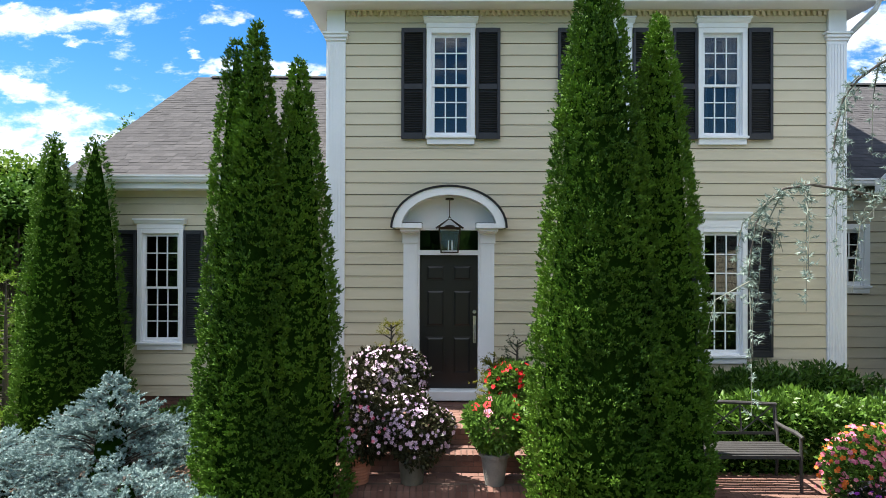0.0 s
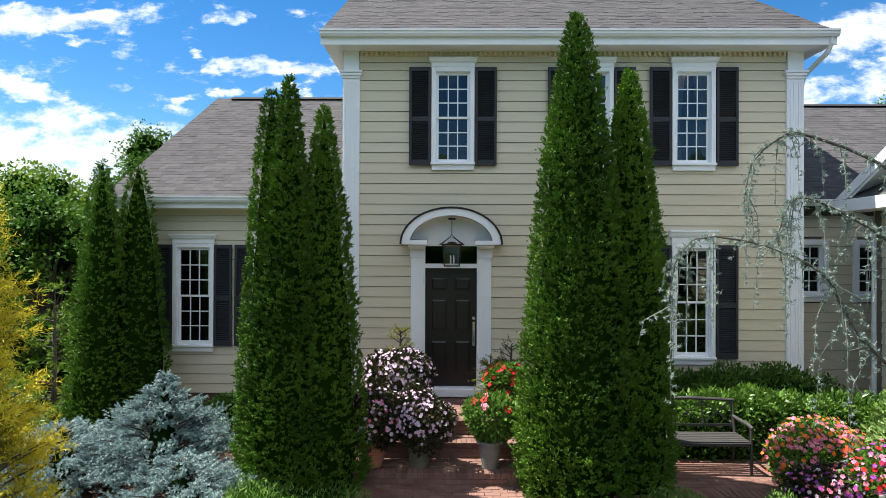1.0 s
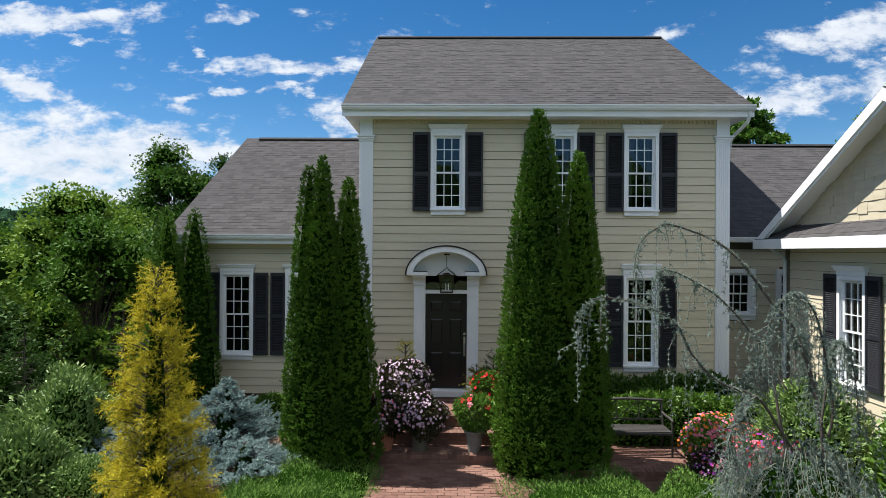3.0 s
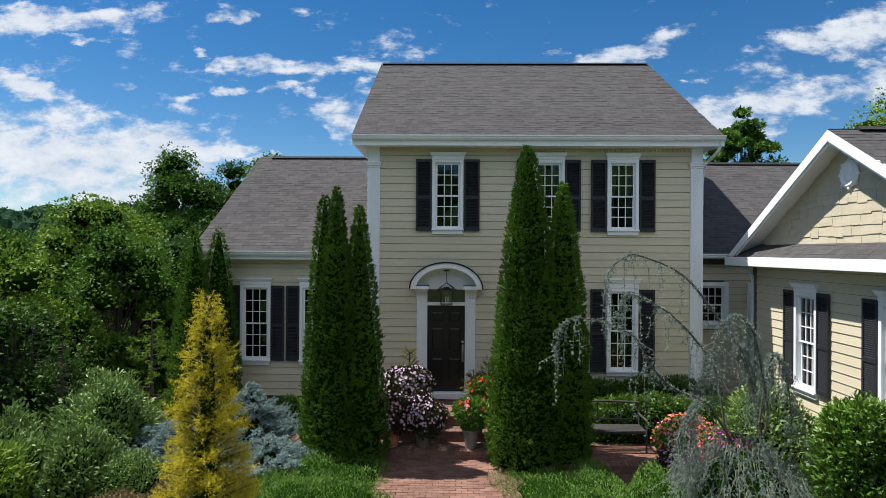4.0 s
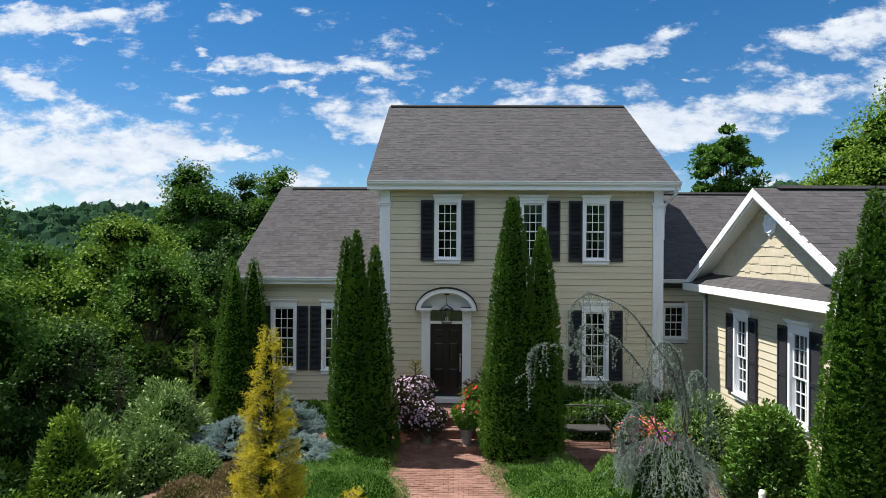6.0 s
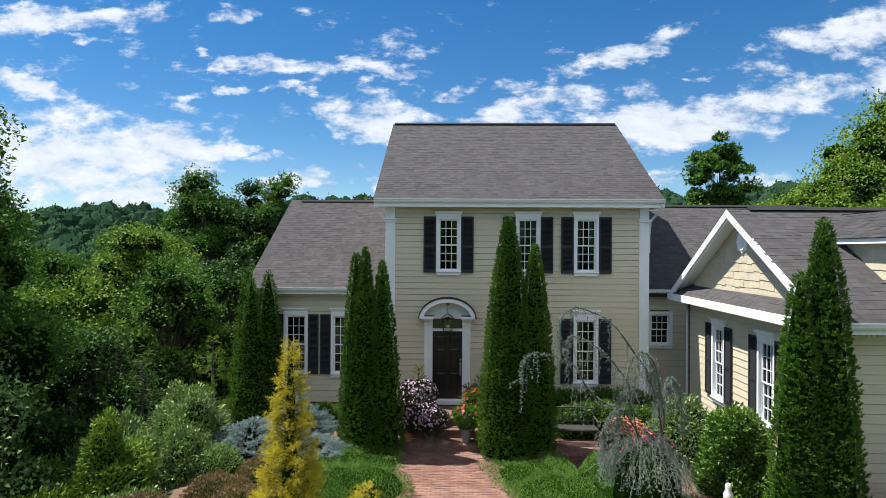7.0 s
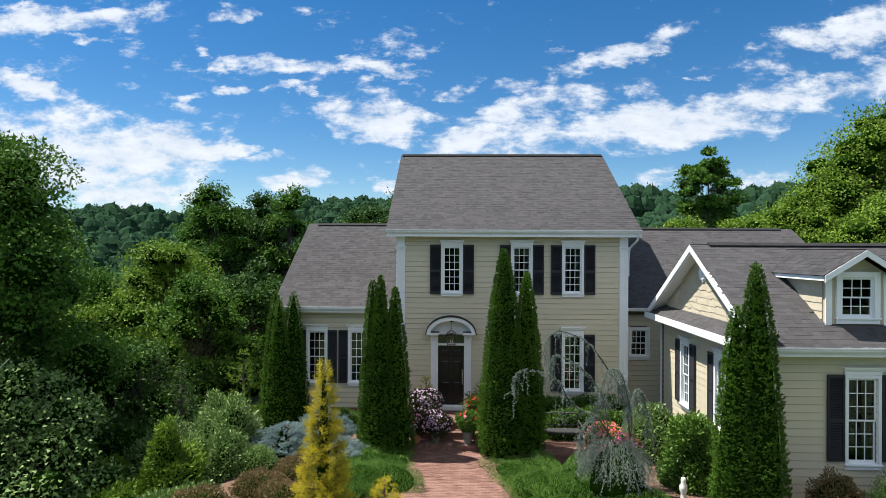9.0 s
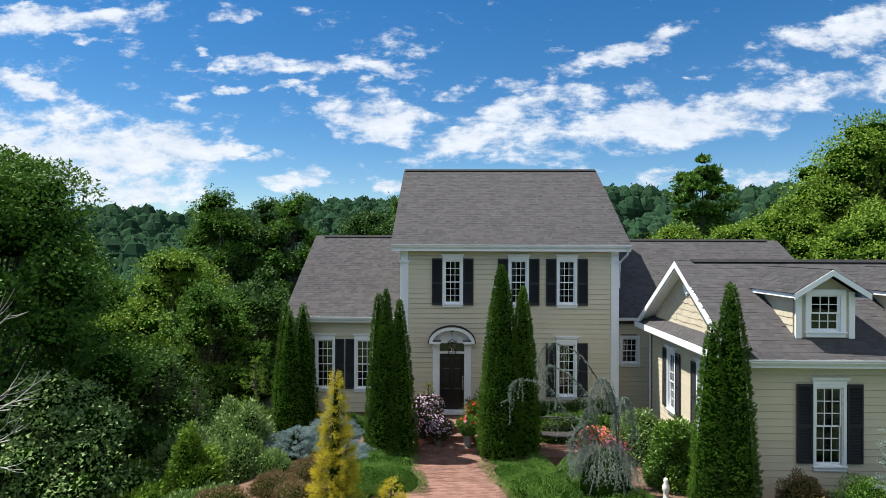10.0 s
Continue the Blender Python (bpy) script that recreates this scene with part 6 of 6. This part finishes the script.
def paving(ob, x0, x1, y0, y1, z, singles=300, seed=1, keep=None):
    """Running-bond bricks on a bed; the first ones are pieces, the others joined."""
    rng = random.Random(seed)
    rest, made, y, row = Shape(), 0, y1 - 0.1, 0
    while y > y0 - 0.001:
        x = x0 - (0.1 if row % 2 else 0)
        while x < x1 - 0.05:
            a, b = max(x, x0), min(x + 0.199, x1)
            if b - a > 0.05 and (keep is None or keep((a + b) / 2, y)):
                dz = rng.uniform(-0.004, 0.003)
                if made < singles:
                    p = part("brick", PAVER, None, ob)
                    p.location = (a, y, z - 0.03 + dz)
                    p.scale = ((b - a) / 0.199, 1, 1)
                    p.rotation_euler = (rng.uniform(-0.008, 0.008), rng.uniform(-0.008, 0.008), rng.uniform(-0.01, 0.01))
                    made += 1
                else:
                    l, w, h, e = b - a, 0.097, z + dz, 0.003
                    rest.add([(a, y, z - 0.03), (b, y, z - 0.03), (b, y + w, z - 0.03), (a, y + w, z - 0.03), (a + e, y + e, h), (b - e, y + e, h), (b - e, y + w - e, h), (a + e, y + w - e, h)],
                             [(4, 5, 6, 7), (0, 1, 5, 4), (1, 2, 6, 5), (2, 3, 7, 6), (3, 0, 4, 7)])
            x += 0.202
        y -= 0.1
        row += 1
    if rest.f:
        tagged(part("bricks", rest, M_BRICK, ob), kind="stuff")


def platform(name, label, x0, x1, y0, y1, z0, z1, singles, seed):
    """A brick platform: bed, paved top and a course of bricks on edge along its front."""
    ob = part(name, Shape().box(x0 + 0.01, x1 - 0.01, y0 + 0.012, y1, z0, z1 - 0.012), M_MORTAR)
    tagged(ob, label, "steps", kind="structure")
    paving(ob, x0, x1, y0 + 0.2, y1, z1, singles, seed)
    rng = random.Random(seed)
    x = x0
    while x < x1 - 0.04:
        p = part("nosing_brick", NOSE, None, ob)
        p.location = (x, y0, z1 - 0.07 + rng.uniform(-0.002, 0.002))
        x += 0.073
    z = z1 - 0.14
    while z > z0 - 0.03:
        x = x0 + rng.uniform(-0.1, 0)
        while x < x1 - 0.03:
            a, b = max(x, x0), min(x + 0.2, x1)
            p = part("riser_brick", RISER, None, ob)
            p.location = (a, y0 + 0.008, z)
            p.scale = ((b - a) / 0.2, 1, 1)
            x += 0.21
        z -= 0.07
    return ob


NOSE = brick_mesh(0.066, 0.195, 0.072, M_BRICK, "nosing_brick")
RISER = Shape().box(0, 0.2, 0, 0.08, 0, 0.06).mesh("riser_brick", M_BRICK)
platform("stoop", "red brick stoop before the front door", -1.15, 1.15, -1.42, -0.03, -0.4, 0.38, 220, 21)
platform("step", "red brick step below the stoop", -1.15, 1.15, -1.80, -1.44, -0.4, 0.17, 60, 22)
platform("landing", "red brick landing with flower pots", -1.45, 1.25, -2.40, -1.82, -0.4, -0.04, 90, 23)
platform("patio", "small red brick patio under the bench", 1.27, 4.7, -3.05, -1.55, -0.4, -0.05, 260, 24)
walk_bed = part("brick_walk", Shape().box(-1.2, 1.4, -9.4, -2.42, -0.34, -0.212), M_MORTAR)
tagged(walk_bed, "weathered red brick garden walk", "path", kind="structure")
paving(walk_bed, -1.18, 1.38, -9.3, -2.42, -0.195, 300, 25)
fnd = part("foundation", Shape().box(-6.0, -1.9, LY + 0.02, LY + 0.15, -1.2, 0.24), M_MORTAR)
tagged(fnd, "dark red brick foundation of the left wing", "foundation", kind="structure")
FB = Shape().box(0, 0.2, -0.012, 0.03, 0, 0.058).mesh("brick", M_DBRICK)
for r in range(8):
    x = -6.0 + (0.1 if r % 2 else 0)
    while x < -2.0:
        p = part("brick", FB, None, fnd)
        p.location = (x, LY + 0.02, 0.165 - r * 0.068)
        x += 0.21


# ---- pots and flowers at the door ----
def pot(name, label, x, y, z, profile, mat, ribs=0):
    ob = thing(name, label, "pot", "pots at the door", at=(x, y, z))
    prof = list(profile)
    if ribs:
        (r0, z0), (r1, z1) = profile[1], profile[2]
        prof = [profile[0], profile[1]] + [(r0 + (r1 - r0) * i / (3 * ribs) + (0.006 if i % 3 == 1 else 0), z0 + (z1 - z0) * i / (3 * ribs)) for i in range(1, 3 * ribs)] + list(profile[2:])
    part("body", Shape().lathe(prof, 28), mat, ob, smooth=False)
    rt, zt = profile[2][0], profile[2][1]
    part("rim", Shape().lathe([(rt - 0.03, zt - 0.02), (rt, zt - 0.03), (rt + 0.015, zt - 0.028), (rt + 0.016, zt + 0.015), (rt - 0.012, zt + 0.018), (rt - 0.03, zt - 0.02)], 28), mat, ob)
    part("soil", Shape().lathe([(0.001, zt - 0.03), (rt - 0.02, zt - 0.03), (rt - 0.02, zt - 0.025), (0.001, zt - 0.02)], 20), M_MULCH, ob)
    return ob


pot("terracotta_pot", "ribbed terracotta flower pot on the brick landing", -1.06, -2.12, -0.04, [(0.001, 0), (0.125, 0.0), (0.18, 0.33)], M_TERRA, 9)
pot("olive_pot", "dark olive flower pot on the brick landing", -0.42, -2.12, -0.04, [(0.001, 0), (0.13, 0.0), (0.165, 0.32)], M_DARKPOT)
pot("stone_pot", "tapered grey stone flower pot on the brick landing", 0.54, -2.15, -0.04, [(0.001, 0), (0.11, 0.0), (0.165, 0.36)], M_STONEPOT)
pot("orange_pot", "small orange clay pot on the stoop", 0.86, -1.05, 0.38, [(0.001, 0), (0.10, 0.0), (0.15, 0.26)], M_TERRA)
pot("stoop_pot", "dark pot at the back of the stoop", -0.82, -1.15, 0.38, [(0.001, 0), (0.12, 0.0), (0.17, 0.30)], M_DARKPOT)
PALE = [M_PALEPINK, M_PALEPINK, M_PALEPINK, M_PINK]
flower_mound("impatiens", "bronze-leaved impatiens full of pale pink flowers", -1.02, -2.12, 0.22, 0.42, 0.38, 0.78, 201, M_DARKLEAF, PALE, 4500, 0.065, 170, 0.027, "potted impatiens")
flower_mound("impatiens", "bronze-leaved impatiens with lilac-white flowers", -0.42, -2.14, 0.20, 0.46, 0.40, 0.82, 202, M_DARKLEAF, PALE[:3], 4500, 0.065, 190, 0.027, "potted impatiens")
flower_mound("impatiens", "tall sunlit impatiens with white-pink flowers", -0.78, -1.25, 0.55, 0.56, 0.45, 0.86, 203, M_DARKLEAF, PALE[:3], 5000, 0.065, 260, 0.027, "potted impatiens")
flower_mound("hibiscus", "leafy potted hibiscus with a few red and pink flowers", 0.56, -2.12, 0.28, 0.34, 0.32, 0.66, 204, M_FRESH, [M_RED, M_PINK], 3200, 0.075, 7, 0.055, "potted flowers")
flower_mound("geranium", "bright red geranium in a pot on the stoop", 0.84, -1.10, 0.58, 0.32, 0.30, 0.62, 205, M_FRESH, [M_RED], 2600, 0.07, 46, 0.034, "potted flowers")
conifer("dwarf_fir", "small yellow-green dwarf fir beside the door", 0.62, -0.95, 0.38, 0.85, 0.30, 206, M_GOLDIN, 40, 9, 0.10, 0.03, 14, 0.5, 0.5, "fir")
conifer("dwarf_fir", "dark small fir beside the door surround", 0.98, -0.60, 0.38, 1.05, 0.36, 207, M_SPRUCE_DARK, 40, 9, 0.10, 0.03, 14, 0.5, 0.5, "fir")
conifer("dwarf_fir", "small light green fir behind the impatiens", -0.82, -0.55, 0.38, 1.25, 0.34, 208, M_GOLDIN, 34, 9, 0.10, 0.03, 14, 0.6, 0.5, "fir")


# ---- garden bench ----
def bench(x, y, z):
    ob = thing("garden_bench", "dark weathered metal garden bench with crossed back panels", "bench", at=(x, y, z))
    L, sh = 1.30, 0.43
    for i in range(6):
        part("seat_slat", Shape().box(0.02, L - 0.02, 0.02 + i * 0.075, 0.075 + i * 0.075, sh - 0.02, sh, bevel=0.004), M_BENCH, ob)
    for xx in (0.0, L - 0.04):
        part("front_leg", Shape().tube([(xx + 0.02, 0.0, 0), (xx + 0.02, 0.01, 0.3), (xx + 0.02, 0.02, 0.62)], [0.018, 0.02, 0.018], 8), M_BENCH, ob)
        part("rear_leg", Shape().tube([(xx + 0.02, 0.52, 0), (xx + 0.02, 0.48, 0.42), (xx + 0.02, 0.56, 0.86)], [0.018, 0.02, 0.018], 8), M_BENCH, ob)
        part("armrest", Shape().tube([(xx + 0.02, -0.03, 0.615), (xx + 0.02, 0.1, 0.635), (xx + 0.02, 0.35, 0.63), (xx + 0.02, 0.52, 0.64)], [0.02, 0.026, 0.024, 0.02], 8), M_BENCH, ob)
        part("side_rail", Shape().box(xx, xx + 0.04, 0.0, 0.48, sh - 0.06, sh - 0.022), M_BENCH, ob)
    part("top_rail", Shape().tube([(0, 0.56, 0.85), (L / 2, 0.565, 0.875), (L, 0.56, 0.85)], [0.022, 0.024, 0.022], 8), M_BENCH, ob)
    part("lower_rail", Shape().box(0.02, L - 0.02, 0.495, 0.52, 0.50, 0.53), M_BENCH, ob)
    part("front_rail", Shape().box(0.02, L - 0.02, 0.0, 0.02, sh - 0.06, sh - 0.02), M_BENCH, ob)
    for i in range(4):
        xa = 0.04 + i * (L - 0.08) / 3
        part("back_post", Shape().tube([(xa, 0.505, 0.52), (xa, 0.555, 0.85)], [0.011, 0.011], 6), M_BENCH, ob)
    for i in range(3):
        xa, xb = 0.04 + i * (L - 0.08) / 3, 0.04 + (i + 1) * (L - 0.08) / 3
        for p, q in ((xa, xb), (xb, xa)):
            part("cross_bar", Shape().tube([(p, 0.507, 0.53), (q, 0.553, 0.84)], [0.009, 0.009], 6), M_BENCH, ob)


bench(2.70, -2.33, -0.045)
st = Shape().lathe([(0.001, 0), (0.11, 0), (0.11, 0.04), (0.07, 0.07), (0.06, 0.22), (0.09, 0.30), (0.085, 0.40), (0.05, 0.46), (0.06, 0.52), (0.045, 0.58), (0.001, 0.60)], 16)
statue = part("garden_statue", st, M_STATUE, smooth=True)
statue.location = (5.45, -6.45, 0.05)
tagged(statue, "small white cast-stone garden statue among the shrubs", "statue")
